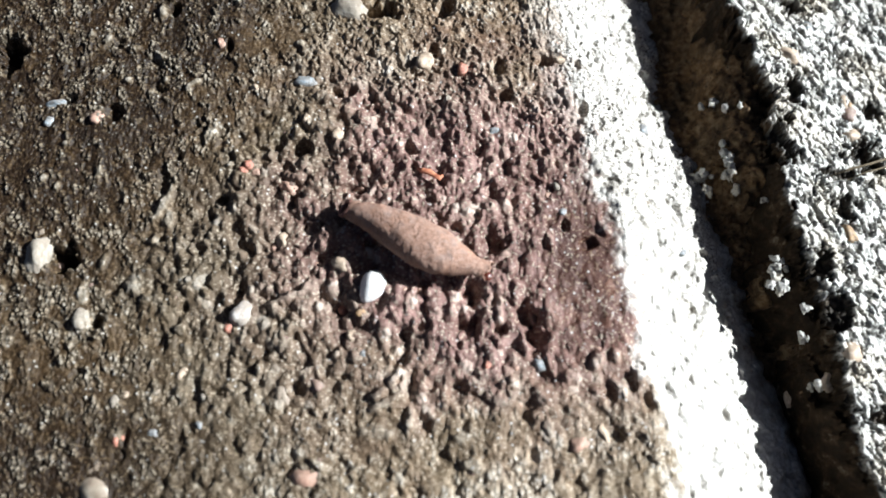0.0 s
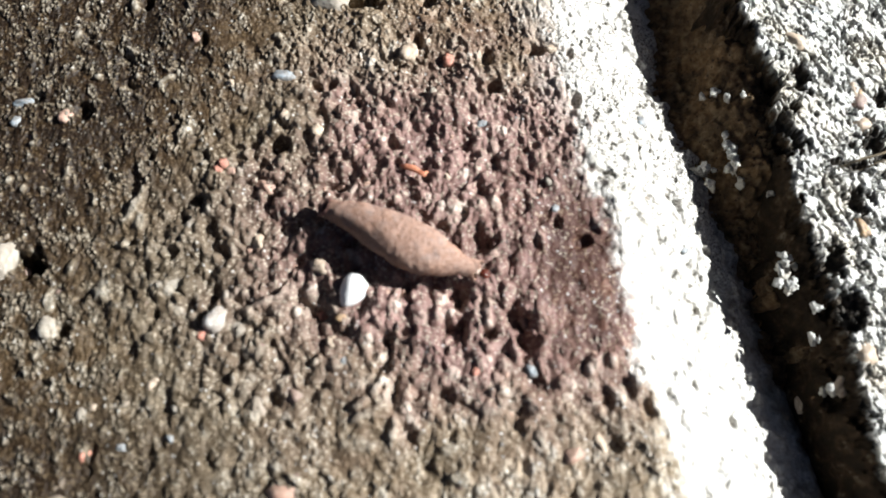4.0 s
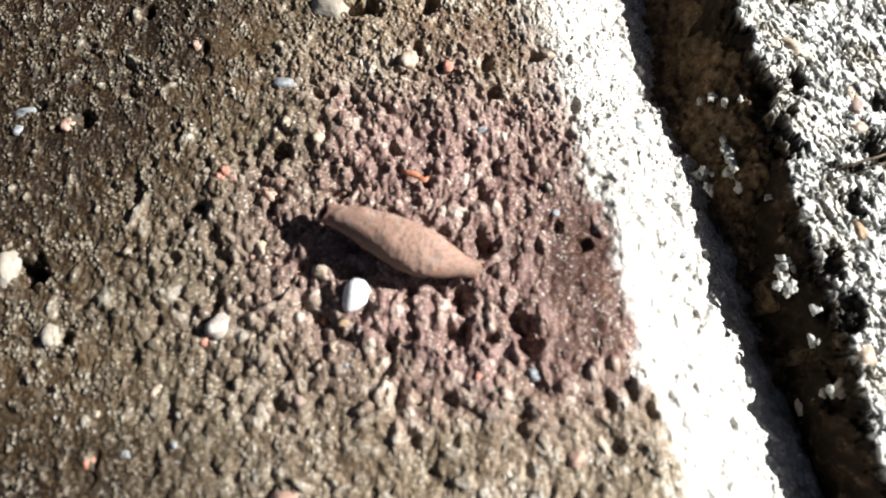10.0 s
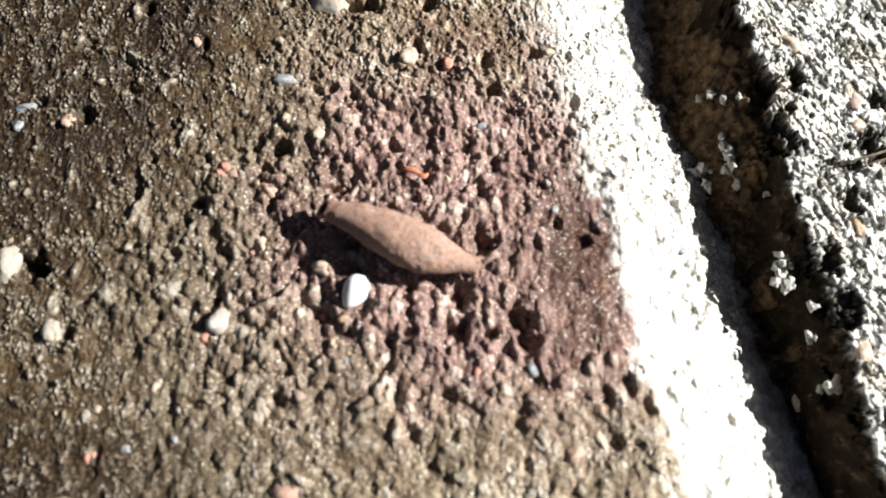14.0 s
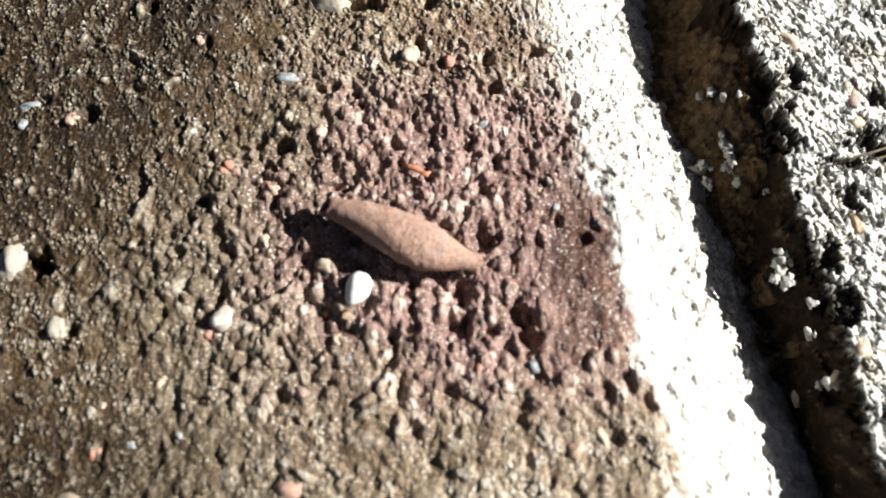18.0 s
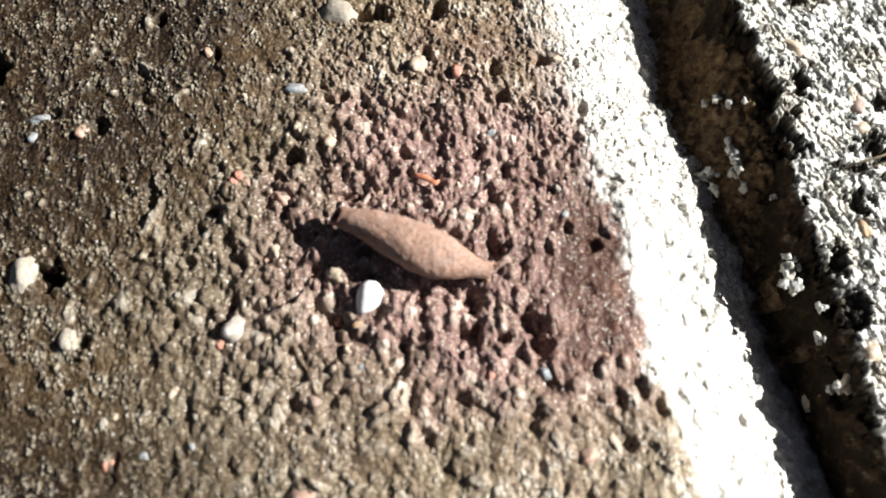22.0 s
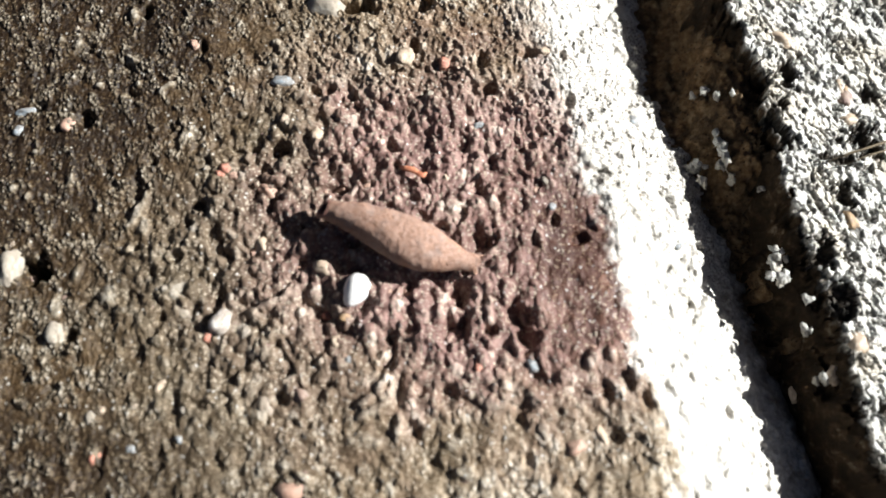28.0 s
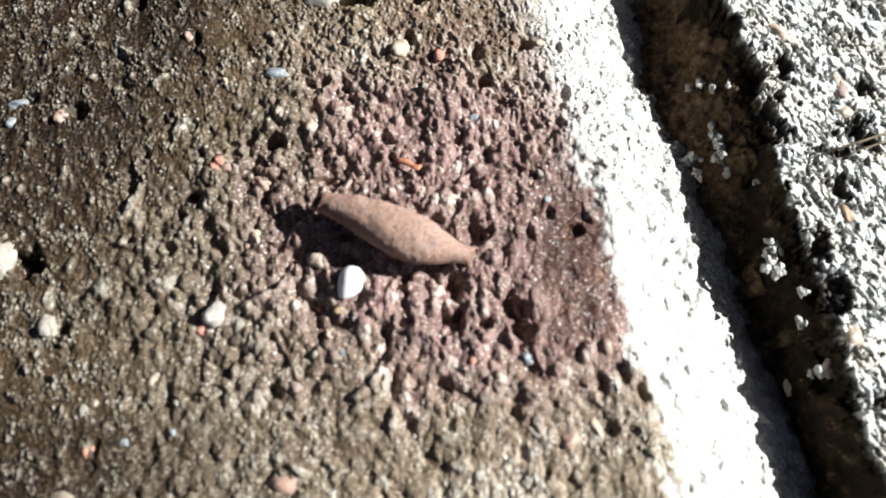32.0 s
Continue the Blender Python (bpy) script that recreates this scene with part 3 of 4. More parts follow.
def pale_relief(x, y):
    """Height, tone and painted recess darkness of the pale slab across the joint."""
    line = 38.8 + np.clip(42.9 - y, -12, 51) * 0.172 + 0.7 * np.exp(-((y - 33.5) / 3.0) ** 2) - 2.2 * (cloud(x, y, 3.4, 111, 2) - 0.5)
    v = line - x
    v = v - 1.8 * (cloud(x, y, 0.9, 115, 3, 0.65) - 0.5) * np.exp(-np.clip(v, 0, None) / 0.5)
    g1, own1 = grains(x, y, 0.6, 131, 1.3)
    g2, own2 = grains(x, y, 0.34, 141, 1.3)
    wx, wy = x + 0.5 * (cloud(x, y, 0.8, 171, 2) - 0.5), y + 0.5 * (cloud(x, y, 0.8, 173, 2) - 0.5)
    lean = wx + 0.35 * wy
    worn = cloud(lean * 1.15, wy * 0.7, 0.38, 166, 4, 0.68)
    fine = cloud(lean * 1.1, wy * 0.75, 0.42, 168, 3, 0.6)
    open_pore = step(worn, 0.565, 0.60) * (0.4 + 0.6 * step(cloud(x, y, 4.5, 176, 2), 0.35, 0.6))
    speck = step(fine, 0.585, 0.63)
    top = 0.03 * g1 + 0.04 * g2 + 0.4 * (cloud(x, y, 3.0, 161, 2) - 0.5) + 0.08 * (fine - 0.5) + 0.12 * (cloud(x + 0.4 * y, y, 0.24, 177, 2, 0.7) - 0.5) - 0.27 * np.clip(x - 43, -12, 9)
    top = top - 0.8 * open_pore - 0.3 * speck
    fall = 2.6 * 0.5 * (v + np.sqrt(v * v + 0.03)) + step(v, 0.0, 0.6) * (0.6 + 2.6 * (cloud(x, y, 1.8, 187, 3, 0.5) - 0.5) - 0.35 * g1)
    z = -3.0 + 0.017 * np.clip(42.9 - y, -12, 51) + top * (1 - 0.85 * step(v, 0, 1)) - fall - 0.42 * sunk(x, y, hollows, 2.4)
    z = np.maximum(z, -13)
    tone = np.clip(0.15 + 0.4 * own1 + 0.35 * own2 + 0.5 * (cloud(x, y, 2.5, 181) - 0.5), 0, 1)
    # pores, hollows and the joint face get soil colour plus painted-in shade
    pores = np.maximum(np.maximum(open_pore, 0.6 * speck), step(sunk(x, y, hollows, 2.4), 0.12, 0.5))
    earth_shade = np.maximum(0.92 * pores, step(v + 0.5 * (cloud(x, y, 0.8, 186) - 0.5), -0.25, 0.1))
    return z, tone, earth_shade


def soil_relief(x, y):
    z = -10.4 + step(y + 5 * (cloud(x, y, 5.0, 213, 3) - 0.5), 19, 33) * (1.6 + 2.4 * step(x, 33, 39) + 1.8 * step(x, 35.5, 39.5)) * (1 - step(x, 41, 44)) + 1.2 * (cloud(x, y, 4.0, 211, 4) - 0.5) + 0.45 * grains(x, y, 0.9, 221)[0] + 0.3 * grains(x, y, 0.45, 225)[0] + 1.3 * (cloud(x, y, 0.9, 215, 4, 0.6) - 0.5)
    for px, py, a, b, top in mounds:
        r = np.sqrt(((x - px - 0.3) / (a + 0.7)) ** 2 + ((y - py) / (b + 0.7)) ** 2)
        z = np.maximum(z, top - 3.9 + 1.6 * (cloud(x, y, 0.8, 219, 4, 0.65) - 0.5) - 7.0 * step(r + 0.7 * (cloud(x, y, 0.9, 217, 3) - 0.5), 0.2, 1.7))
    return z


def stations(low, a, b, high, fine, growth=1.35, widest=6.0):
    """Coordinates that lie close together from a to b and ever wider apart out to low and high."""
    mid = list(np.arange(a, b + fine / 2, fine))
    gap, left = fine, [a]
    while left[-1] > low:
        gap = min(gap * growth, widest)
        left.append(max(low, left[-1] - gap))
    gap, right = fine, [mid[-1]]
    while right[-1] < high:
        gap = min(gap * growth, widest)
        right.append(min(high, right[-1] + gap))
    return np.array(left[:0:-1] + mid + right[1:])


def sheet(name, xs, ys, z, material, values=(), skirt=None):
    """One sheet of quads over the stations, with one number a corner for each of the named values."""
    nx, ny = len(xs), len(ys)
    X, Y = np.meshgrid(xs, ys)
    Z = z.reshape(ny, nx).copy()
    if skirt is not None:
        Z[0], Z[-1], Z[:, 0], Z[:, -1] = skirt, skirt, skirt, skirt
    me = bpy.data.meshes.new(name)
    n = nx * ny
    me.vertices.add(n)
    me.vertices.foreach_set("co", np.stack([X, Y, Z], -1).reshape(-1).astype(np.float32) * MM)
    i = (np.arange(ny - 1)[:, None] * nx + np.arange(nx - 1)[None]).reshape(-1)
    quads = np.stack([i, i + 1, i + nx + 1, i + nx], -1).reshape(-1)
    me.loops.add(len(quads))
    me.loops.foreach_set("vertex_index", quads.astype(np.int32))
    me.polygons.add(len(i))
    me.polygons.foreach_set("loop_start", np.arange(0, len(quads), 4, dtype=np.int32))
    me.update(calc_edges=True)
    me.shade_smooth()
    for key, data in values:
        me.attributes.new(key, "FLOAT", "POINT").data.foreach_set("value", data.reshape(-1).astype(np.float32))
    me.materials.append(material)
    return new(name, me)


FINE = 0.064
ys = stations(-260, -1.0, 48.5, 340, FINE)
xs = stations(-400, -23.0, 43.0, 44.0, FINE)
X, Y = np.meshgrid(xs, ys)
z, tone, rust, bare, left_shade, damp, worn, muddy, film = brown_relief(X.ravel(), Y.ravel())
pavement_1 = tagged(sheet("pavement_1", xs, ys, z, CONCRETE, (("tone", tone), ("rust", rust), ("bare", bare), ("left_shade", left_shade), ("damp", damp), ("worn", worn), ("muddy", muddy), ("film", film)), -55),
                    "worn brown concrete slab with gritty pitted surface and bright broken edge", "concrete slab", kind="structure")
xs = stations(35.0, 35.1, 53.0, 480, 0.055)
X, Y = np.meshgrid(xs, ys)
z, tone, earth_shade = pale_relief(X.ravel(), Y.ravel())
pavement_2 = tagged(sheet("pavement_2", xs, ys, z, PALE, (("tone", tone), ("earth_shade", earth_shade)), -55),
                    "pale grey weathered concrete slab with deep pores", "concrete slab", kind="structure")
xs = stations(-60000, 28.0, 47.0, 60000, 0.13, 1.35, 6000)
ys = stations(-60000, -4.0, 52.0, 60000, 0.13, 1.35, 6000)
X, Y = np.meshgrid(xs, ys)
ground = tagged(sheet("ground", xs, ys, soil_relief(X.ravel(), Y.ravel()), SOIL), "dark brown soil and crumbled mortar in the joint", "ground", kind="structure")


# ---- things ----
def part(name, bm, material, parent, label=""):
    me = bpy.data.meshes.new(name)
    for f in bm.faces:
        f.smooth = True
    bm.to_mesh(me)
    bm.free()
    me.materials.append(material)
    ob = new(name, me)
    ob.parent = parent
    return tagged(ob, label)


def lump(seed, rough=0.2, detail=3):
    """An uneven stone about a unit ball."""
    bm = bmesh.new()
    bmesh.ops.create_icosphere(bm, subdivisions=detail, radius=1)
    shift = Vector((seed * 7.3, seed * 3.1, seed * 1.7))
    for v in bm.verts:
        n = v.co.normalized()
        k = 1 + rough * 1.6 * noise.noise(n * 1.1 + shift) + rough * 0.7 * noise.noise(n * 2.6 + shift) + rough * 0.3 * noise.noise(n * 6 + shift)
        flat = abs(n.dot(Vector((0.5, 0.3, 0.8)))) ** 3
        v.co = n * k * (1 - 0.12 * flat)
    return bm


shapes = {}


def pebble_mesh(kind, form):
    if (kind, form) not in shapes:
        bm = lump(form + 1, 0.22)
        for f in bm.faces:
            f.smooth = True
        bmesh.ops.scale(bm, vec=(MM, MM, MM), verts=bm.verts)
        me = bpy.data.meshes.new("pebble")
        bm.to_mesh(me)
        bm.free()
        me.materials.append(STONES[kind])
        shapes[kind, form] = me
    return shapes[kind, form]


wanted = []


def pebble(x, y, a, b, turn, kind, lift, slab=None):
    wanted.append((x, y, a, b, turn, kind, lift, slab or pavement_1))


def set_pebbles():
    """Beds every wanted pebble into the relief under it."""
    for slab, relief in ((pavement_1, brown_relief), (pavement_2, pale_relief)):
        rows = [w for w in wanted if w[-1] is slab]
        if not rows:
            continue
        at = np.array([(w[0], w[1]) for w in rows])
        heights = sum(relief(at[:, 0] + dx, at[:, 1] + dy)[0] for dx, dy in ((0, 0), (0.3, 0), (-0.3, 0), (0, 0.3), (0, -0.3))) / 5
        for k, ((x, y, a, b, turn, kind, lift, _), h) in enumerate(zip(rows, heights)):
            ob = new("pebble", pebble_mesh(kind, k % 5))
            ob.parent = slab
            tagged(ob, STONE_LABELS[kind])
            c = min(a, b) * 0.9
            ob.matrix_basis = pose(x * MM, y * MM, (h + (lift - (0.62 if y > 14 and kind in ("red", "pink", "cream", "blue", "amber") else 0.78)) * c) * MM, 0, 0, turn) @ Matrix.Diagonal((a, b, c, 1))


# grit bedded in the slabs: x, y, half widths, turn, stone, how far it stands out
pebble(-16.25, 20.4, 0.95, 1.55, -6, "chalk", 0.8)
pebble(-0.70, 15.9, 0.72, 1.0, -32, "white", 1.1)
pebble(-12.35, 15.5, 0.62, 0.85, 10, "chalk", 0.45)
pebble(-1.25, 27.2, 0.35, 0.5, 20, "red", 0.3)
pebble(6.48, 19.65, 0.71, 0.55, -25, "cream", 0.4)
pebble(2.07, 21.42, 0.55, 0.87, 10, "cream", 0.20)
pebble(1.48, 21.09, 0.47, 0.47, -5, "pink", 0.00)
pebble(8.04, 15.94, 0.4, 0.28, 15, "amber", 0.4)
pebble(-0.84, 27.61, 0.43, 0.47, -5, "red", 0.4)
pebble(-0.3, 27.06, 0.4, 0.32, -5, "pink", 0.10)
pebble(2.17, 25.89, 0.87, 0.51, -30, "pink", 0.10)
pebble(2.97, 34.86, 0.91, 0.51, 0, "blue", 0.4)
pebble(12.55, 36.6, 0.7, 0.8, -35, "cream", 0.4)
pebble(15.62, 36.03, 0.47, 0.63, -25, "red", 0.4)
pebble(16.04, 35.39, 0.32, 0.28, -5, "cream", 0.4)
pebble(-16.67, 33.05, 0.87, 0.36, 10, "blue", 0.3)
pebble(-17.01, 31.45, 0.4, 0.51, -15, "blue", 0.3)
pebble(-13.14, 31.69, 0.59, 0.59, -5, "pink", 0.20)
pebble(-3.92, 38.54, 0.4, 0.6, 5, "pink", 0.15)
pebble(6.3, 41.6, 1.6, 1.3, -20, "chalk", 0.3)
pebble(-0.84, 34.28, 0.43, 0.36, -5, "cream", 0.20)
pebble(3.37, 31.51, 0.32, 0.47, -15, "cream", 0.20)
pebble(5.83, 30.19, 0.51, 0.51, -5, "cream", 0.4)
pebble(-4.62, 18.42, 0.36, 0.36, -5, "chalk", 0.20)
pebble(-9.17, 9.47, 0.51, 0.71, 25, "chalk", 0.10)
pebble(-8.87, 6.87, 0.47, 0.55, -25, "red", 0.05)
pebble(-8.48, 10.09, 0.32, 0.36, -5, "cream", 0.20)
pebble(-4.6, 11.55, 0.43, 0.55, -25, "cream", 0.20)
pebble(-2.81, 9.92, 0.43, 0.4, -5, "chalk", 0.10)
pebble(2.59, 10.02, 0.55, 0.95, 5, "tan", 0.10)
pebble(5.04, 10.62, 0.79, 0.59, -25, "plum", 0.4)
pebble(4.7, 4.5, 1.5, 1.25, -20, "pink", 0.0)
pebble(-9.7, 4.1, 1.7, 1.5, 15, "tan", 0.05)
pebble(21.06, 12.36, 0.55, 0.59, -5, "blue", 0.4)
pebble(8.3, 12.98, 0.28, 0.32, -5, "blue", 0.3)
pebble(25.3, 7.24, 0.43, 0.87, 20, "cream", 0.6)
pebble(23.48, 6.62, 0.79, 0.59, 25, "pink", 0.4)
pebble(20.76, 16.02, 0.43, 0.79, 5, "plum", 0)
pebble(23.37, 37.0, 0.51, 0.4, 15, "cream", 0.5)
pebble(18.01, 30.59, 0.51, 0.32, 5, "blue", 0.3)
pebble(-2.65, 29.57, 0.32, 0.32, -5, "chalk", 0.20)
pebble(17.24, 12.24, 0.32, 0.55, -5, "red", 0.3)
pebble(23.09, 23.88, 0.32, 0.32, -5, "blue", 0.3)
pebble(22.71, 25.95, 0.32, 0.4, -5, "chalk", 0.3)
pebble(-6.29, 7.38, 0.4, 0.32, -5, "blue", 0.2)
pebble(-3.13, 7.88, 0.47, 0.4, -5, "blue", 0.2)
pebble(-1.57, 14.93, 0.36, 0.47, -5, "red", 0.2)
pebble(6.78, 16.37, 0.47, 0.4, -5, "red", 0.1)
pebble(7.42, 14.36, 0.36, 0.47, -5, "cream", 0.3)
pebble(14.39, 33.03, 0.32, 0.47, -5, "chalk", 0.3)
pebble(15.35, 26.34, 0.28, 0.28, -5, "cream", 0.3)
pebble(30.67, 32.85, 0.47, 0.55, -5, "blue", 0.3)
pebble(33.24, 22.24, 0.36, 0.4, -5, "blue", 0.3)
pebble(43.0, 39.0, 1.3, 0.8, -12, "cream", 0.6, pavement_2)
pebble(45.3, 42.1, 0.6, 0.8, -5, "blue", 0.6, pavement_2)
pebble(47.83, 35.24, 0.33, 0.82, 5, "cream", 0.4, pavement_2)
pebble(48.22, 34.98, 0.24, 0.49, -5, "amber", 0.4, pavement_2)
pebble(46.3, 23.4, 0.45, 0.85, 25, "amber", 0.5, pavement_2)
pebble(42.81, 20.1, 0.37, 0.65, -15, "tan", -0.6, pavement_2)
pebble(44.94, 13.8, 0.82, 0.98, -5, "cream", 0.2, pavement_2)
pebble(48.1, 34.2, 0.7, 0.8, -5, "plum", 0.6, pavement_2)
pebble(48.0, 32.3, 0.75, 0.6, 20, "cream", 0.8, pavement_2)
pebble(43.63, 11.83, 0.49, 0.9, -25, "cream", 0.2, pavement_2)
pebble(41.95, 11.07, 0.37, 0.82, -5, "cream", 0.2, pavement_2)
pebble(40.85, 13.68, 0.33, 0.49, -5, "chalk", 0.1, pavement_2)
pebble(41.41, 14.48, 0.33, 0.49, -5, "chalk", 0.1, pavement_2)


dice = random.Random(5)
for turn in range(220):
    x, y = (dice.uniform(-19, 26), dice.uniform(2, 44)) if turn < 130 else (dice.gauss(15, 6), dice.gauss(21, 8))
    r = dice.choice((0.16, 0.2, 0.24, 0.3, 0.38))
    kind = dice.choice(("tan", "plum", "tan", "chalk") if x < 4 else ("pink", "pink", "tan", "tan", "tan", "plum", "plum"))
    pebble(x, y, r * dice.uniform(0.8, 1.3), r * dice.uniform(0.8, 1.5), dice.uniform(0, 180), kind, dice.uniform(-0.5, -0.1))
set_pebbles()

loose = tagged(new("pebble_loose", None), "smooth white oval quartz pebble lying beside the larva case", "pebble")
loose.matrix_basis = pose(8.85 * MM, 17.9 * MM, -0.2 * MM)
quartz = lump(9, 0.05, 4)
for v in quartz.verts:
    taper = 1.06 + 0.26 * v.co.y
    v.co = Vector((v.co.x * taper * 0.90, v.co.y * 1.30, v.co.z * taper * 0.88)) * MM
part("stone", quartz, STONES["clean"], loose).matrix_basis = pose(0, 0, 0.7 * MM, 0, 8, -32)


def tube(points, radii, sides=10, squash=1.0):
    """A round stem along a line of points, closed at both ends."""
    bm = bmesh.new()
    rings = []
    for k, (p, r) in enumerate(zip(points, radii)):
        way = (Vector(points[min(k + 1, len(points) - 1)]) - Vector(points[max(k - 1, 0)])).normalized()
        side = way.cross(Vector((0, 0, 1))).normalized()
        up = side.cross(way)
        rings.append([bm.verts.new((Vector(p) + side * (r * math.cos(a)) + up * (r * squash * math.sin(a))) * MM)
                      for a in (2 * math.pi * s / sides for s in range(sides))])
    for one, two in zip(rings, rings[1:]):
        for s in range(sides):
            bm.faces.new((one[s], one[(s + 1) % sides], two[(s + 1) % sides], two[s]))
    bm.faces.new(rings[0][::-1])
    bm.faces.new(rings[-1])
    bmesh.ops.recalc_face_normals(bm, faces=bm.faces)
    return bm


# ---- the larva case ----
CASE_LONG = 11.6


def profile(s):
    """Half width and half height of the case, s from its mouth end (0) to its far end (1)."""
    at = (0.0, 0.04, 0.10, 0.25, 0.45, 0.60, 0.75, 0.86, 0.93, 0.97, 1.0)
    wide = (0.64, 0.72, 0.90, 1.28, 1.70, 1.82, 1.52, 0.96, 0.58, 0.60, 0.80)
    high = (0.62, 0.70, 0.82, 1.02, 1.20, 1.24, 1.08, 0.76, 0.52, 0.48, 0.50)
    return float(np.interp(s, at, wide)), float(np.interp(s, at, high))


def spine(s):
    """The middle of the case at s: its ends bend up a little off the ground."""
    return Vector(((s - 0.5) * CASE_LONG, 0.18 * math.sin(s * math.pi * 2.0) - 0.2 * math.sin(s * math.pi), 1.45 + 0.65 * math.sin(s * math.pi) - 0.15 * s + 0.28 * (1 - s) ** 2))


def case_skin(first, last, rings, sides, grow=0.0, rough=0.045, ends=(False, False)):
    bm = bmesh.new()
    loops = []
    for k in range(rings + 1):
        s = first + (last - first) * k / rings
        w = h = 0.0
        for d in (-0.05, 0.0, 0.05):
            a, b = profile(min(1, max(0, s + d)))
            w, h = w + a / 3, h + b / 3
        c = spine(s)
        ring = []
        for j in range(sides):
            a = 2 * math.pi * j / sides
            ca, sa = math.cos(a), math.sin(a)
            flat = abs(ca) ** 0.95 * math.copysign(1, ca)
            p = Vector((0, flat * (w + grow), (sa * (h + grow)) * (1.06 if sa > 0 else 1.0)))
            q = c + p
            p.x += 0.42 * sa * max(0.0, 1 - s / 0.10)
            n = noise.noise(q * 0.55) * 1.0 + noise.noise(q * 1.1) * 1.1 + noise.noise(q * 2.6) * 0.45 + noise.noise(q * 6.5) * 0.4
            p *= 1 + rough * n
            p.x += max(0.0, s - 0.97) / 0.03 * 0.28 * noise.noise(q * 2.1 + Vector((5, 0, 0)))
            ring.append(bm.verts.new((c + p) * MM))
        loops.append(ring)
    for one, two in zip(loops, loops[1:]):
        for j in range(sides):
            bm.faces.new((one[j], one[(j + 1) % sides], two[(j + 1) % sides], two[j]))
    for flag, ring in zip(ends, (loops[0], loops[-1])):
        if flag:
            bm.faces.new(ring)
    bmesh.ops.recalc_face_normals(bm, faces=bm.faces)
    return bm


def rim_ring(s, lean, thick, sides=40):
    """The rolled silk lip round an opening of the case."""
    bm = bmesh.new()
    w, h = profile(s)
    c, loops = spine(s), []
    for j in range(sides):
        a = 2 * math.pi * j / sides
        out = Vector((0, math.cos(a), math.sin(a) * 0.93))
        mid = c + Vector((lean * math.sin(a), out.y * (w - 0.03), out.z * (h - 0.03)))
        t = thick * (1 + 0.5 * noise.noise(mid * 2.5))
        mid.x += s * 0.28 * noise.noise(mid * 2.1 + Vector((5, 0, 0)))
        loops.append([bm.verts.new((mid + out * (t * math.cos(b)) + Vector((1, 0, 0)) * (t * 1.3 * math.sin(b))) * MM)
                      for b in (2 * math.pi * k / 8 for k in range(8))])
    for j in range(sides):
        one, two = loops[j], loops[(j + 1) % sides]
        for k in range(8):
            bm.faces.new((one[k], one[(k + 1) % 8], two[(k + 1) % 8], two[k]))
    bmesh.ops.recalc_face_normals(bm, faces=bm.faces)
    return bm


larva_case = tagged(new("larva_case"), "pinkish tan spindle-shaped larva case of silk and sand grains", "insect case")
part("shell", case_skin(0.0, 1.0, 150, 96), CASE, larva_case)
part("lining", case_skin(0.02, 0.985, 60, 40, -0.16, 0.03, (False, False)), LINING, larva_case, "dark brown silk lining seen in the open mouth")
part("front_rim", rim_ring(0.0, 0.40, 0.15), RIM, larva_case, "reddish rolled silk rim")
part("rear_rim", rim_ring(1.0, 0.0, 0.05), CASE, larva_case)


def ball(a, b, c, seed, rough=0.03):
    bm = lump(seed, rough, 4)
    for v in bm.verts:
        v.co = Vector((v.co.x * a, v.co.y * b, v.co.z * c)) * MM
    return bm


larva_head = part("larva_head", ball(0.42, 0.34, 0.30, 3), HEAD, larva_case, "glossy chestnut-brown larva head peeping out of the case")
part("thorax", ball(0.38, 0.33, 0.30, 4), SKIN, larva_head, "pale soft skin behind the head").matrix_basis = pose(-0.62 * MM, 0, 0)

# ---- crumbs of old mortar on the earth in the joint ----
def crumb(x, y, a, b, top):
    thing = tagged(new("mortar_crumb"), "pale crumb of old mortar lying in the joint", "mortar", "mortar crumbs in the joint")
    thing.matrix_basis = pose(x * MM, y * MM, (top - 0.5) * MM)
    throw = random.Random(round(x * 100 + y))
    for k in range(2 + round(12 * a * b)):
        bm = lump(x + y + k, 0.4, 3)
        size = throw.uniform(0.16, 0.36) * min(1.0, 0.6 + a)
        deep = throw.random() ** 2
        shift = Vector((throw.uniform(-a, a) * (0.8 + deep), throw.uniform(-b, b) * (0.9 + 0.6 * deep), 0.2 - 1.3 * deep))
        stretch = Vector((throw.uniform(0.6, 1.2), throw.uniform(0.7, 1.6), throw.uniform(0.6, 1.3))) * (1 + 0.7 * deep)
        for v in bm.verts:
            k2 = size * (1 + 0.45 * noise.noise(v.co * 1.8 + shift * 9) + 0.2 * noise.noise(v.co * 4.2 - shift * 7))
            v.co = (Vector((v.co.x * stretch.x, v.co.y * stretch.y, v.co.z * stretch.z)) * k2 + shift) * MM
        part("lump", bm, PALE, thing)


for row in mounds:
    crumb(*row)

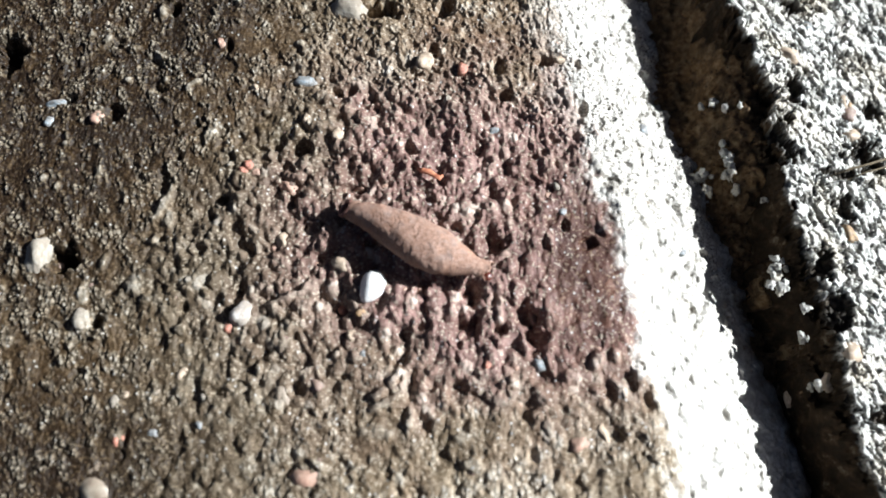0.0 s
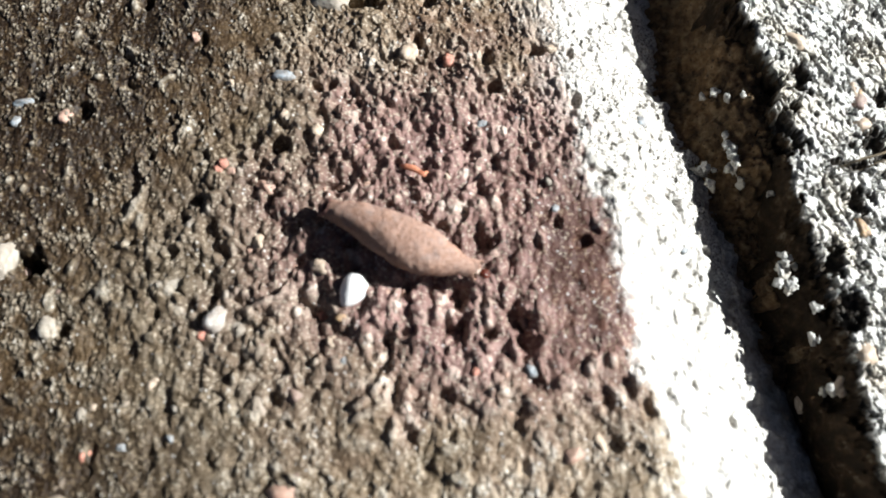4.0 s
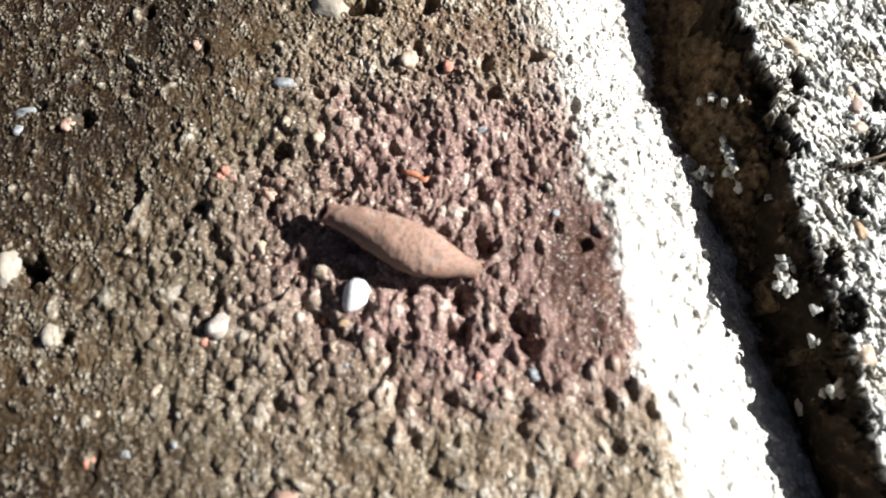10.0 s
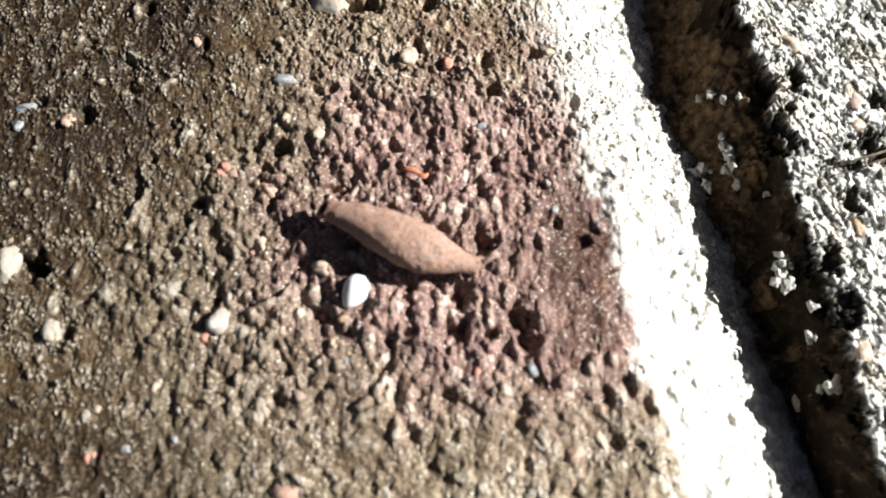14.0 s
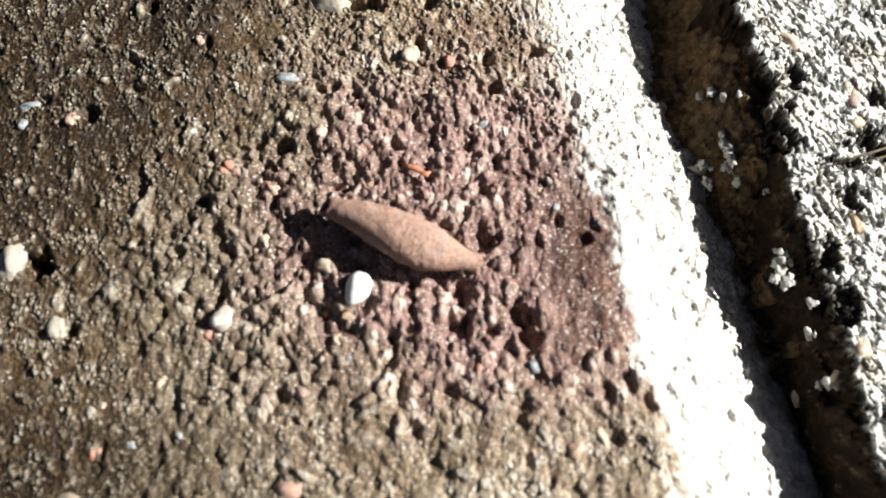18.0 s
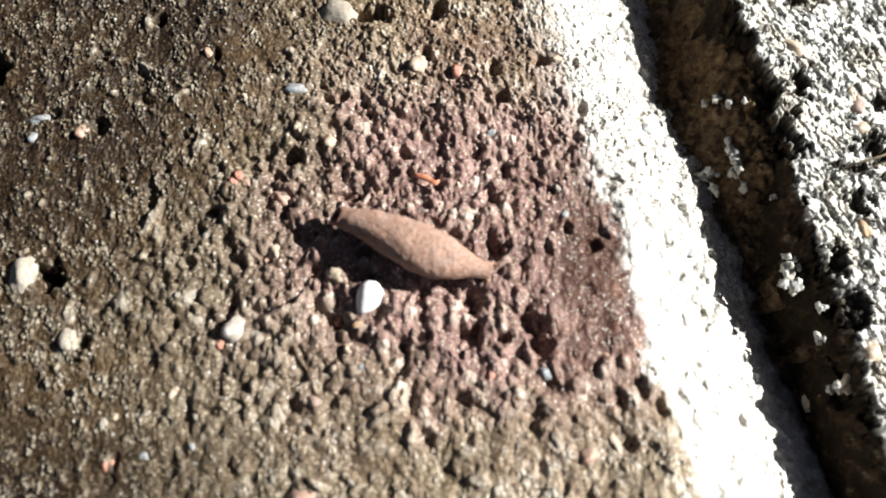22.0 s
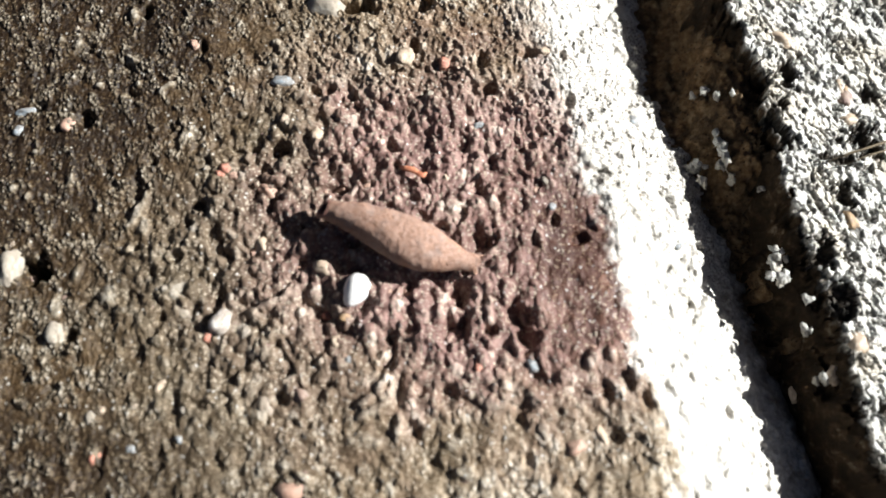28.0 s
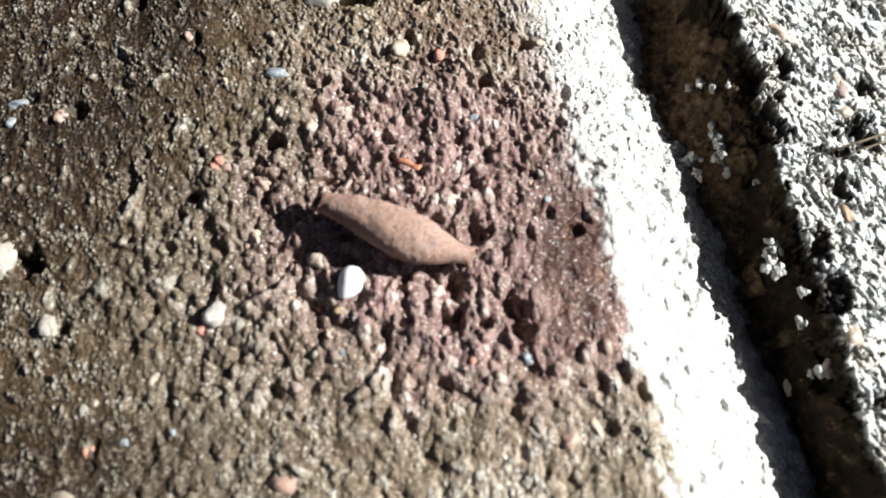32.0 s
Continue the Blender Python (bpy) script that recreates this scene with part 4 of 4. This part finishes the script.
# ---- small loose things ----
flake = tagged(new("brick_flake"), "thin curled orange flake of brick on the concrete", "flake")
part("chip", tube([(12.1, 27.2, 0.65), (12.5, 26.95, 0.85), (13.0, 26.85, 0.8), (13.4, 26.55, 0.85), (13.8, 26.3, 0.9), (14.0, 26.6, 0.8)],
                  [0.12, 0.22, 0.26, 0.2, 0.22, 0.1], 9, 0.6), FLAKE, flake)
stem = tagged(new("dry_stem"), "thin dark dry plant stem on the pale slab", "plant stem")
part("stalk", tube([(44.8, 27.8, -2.3), (46.2, 28.15, -1.75), (47.8, 28.55, -1.6), (49.6, 29.1, -1.5), (52.0, 29.6, -1.7)], [0.05, 0.09, 0.10, 0.11, 0.1]), STRAW, stem)
part("stalk", tube([(46.0, 27.4, -2.2), (47.4, 27.9, -1.8), (49.0, 28.3, -1.7), (51.0, 28.6, -1.8)], [0.04, 0.06, 0.07, 0.06]), STRAW, stem)


def motions():
    """The larva shuffles its case round a little, then draws in its head."""
    def at(x, y, turn, pitch):
        return pose(x * MM, y * MM, 0.0, 0, pitch, turn)
    rest = at(12.08, 21.44, -21.8, 0)
    walk(larva_case, [(0.0, at(12.14, 21.22, -25.0, -4)), (1.0, at(12.15, 21.22, -25.0, -4)), (1.6, at(12.22, 21.24, -25.0, -3.5)),
                      (3.5, at(12.23, 21.25, -24.6, -3.5)), (5.4, at(12.14, 21.36, -21.9, 0)), (6.0, at(12.10, 21.40, -21.8, 0)),
                      (7.0, rest), (32.0, rest)])

    def out(mm, side=0.0, drop=0.0, nod=0.0):
        return pose((CASE_LONG / 2 + mm) * MM, (0.0 + side) * MM, (1.16 + drop) * MM, 0, 8, nod)
    walk(larva_head, [(0.0, out(0.05, -0.35, -0.1)), (0.4, out(0.12, -0.35, -0.1)), (0.8, out(0.0, -0.35, -0.1)), (1.2, out(0.05, -0.3, -0.1)), (1.6, out(0.1, -0.3, -0.1)),
                      (2.0, out(0.1, -0.25, -0.1)), (2.4, out(0.55, -0.2, -0.1)), (2.8, out(0.45, -0.1, -0.1)), (3.2, out(0.8, -0.05, -0.1)), (3.5, out(0.7, 0, -0.1)),
                      (4.5, out(0.3, -0.1, -0.1)), (5.5, out(-0.1, -0.35, -0.1)), (6.1, out(-0.15, -0.35, -0.1)), (6.5, out(-1.3)), (32.0, out(-1.3))])


motions()
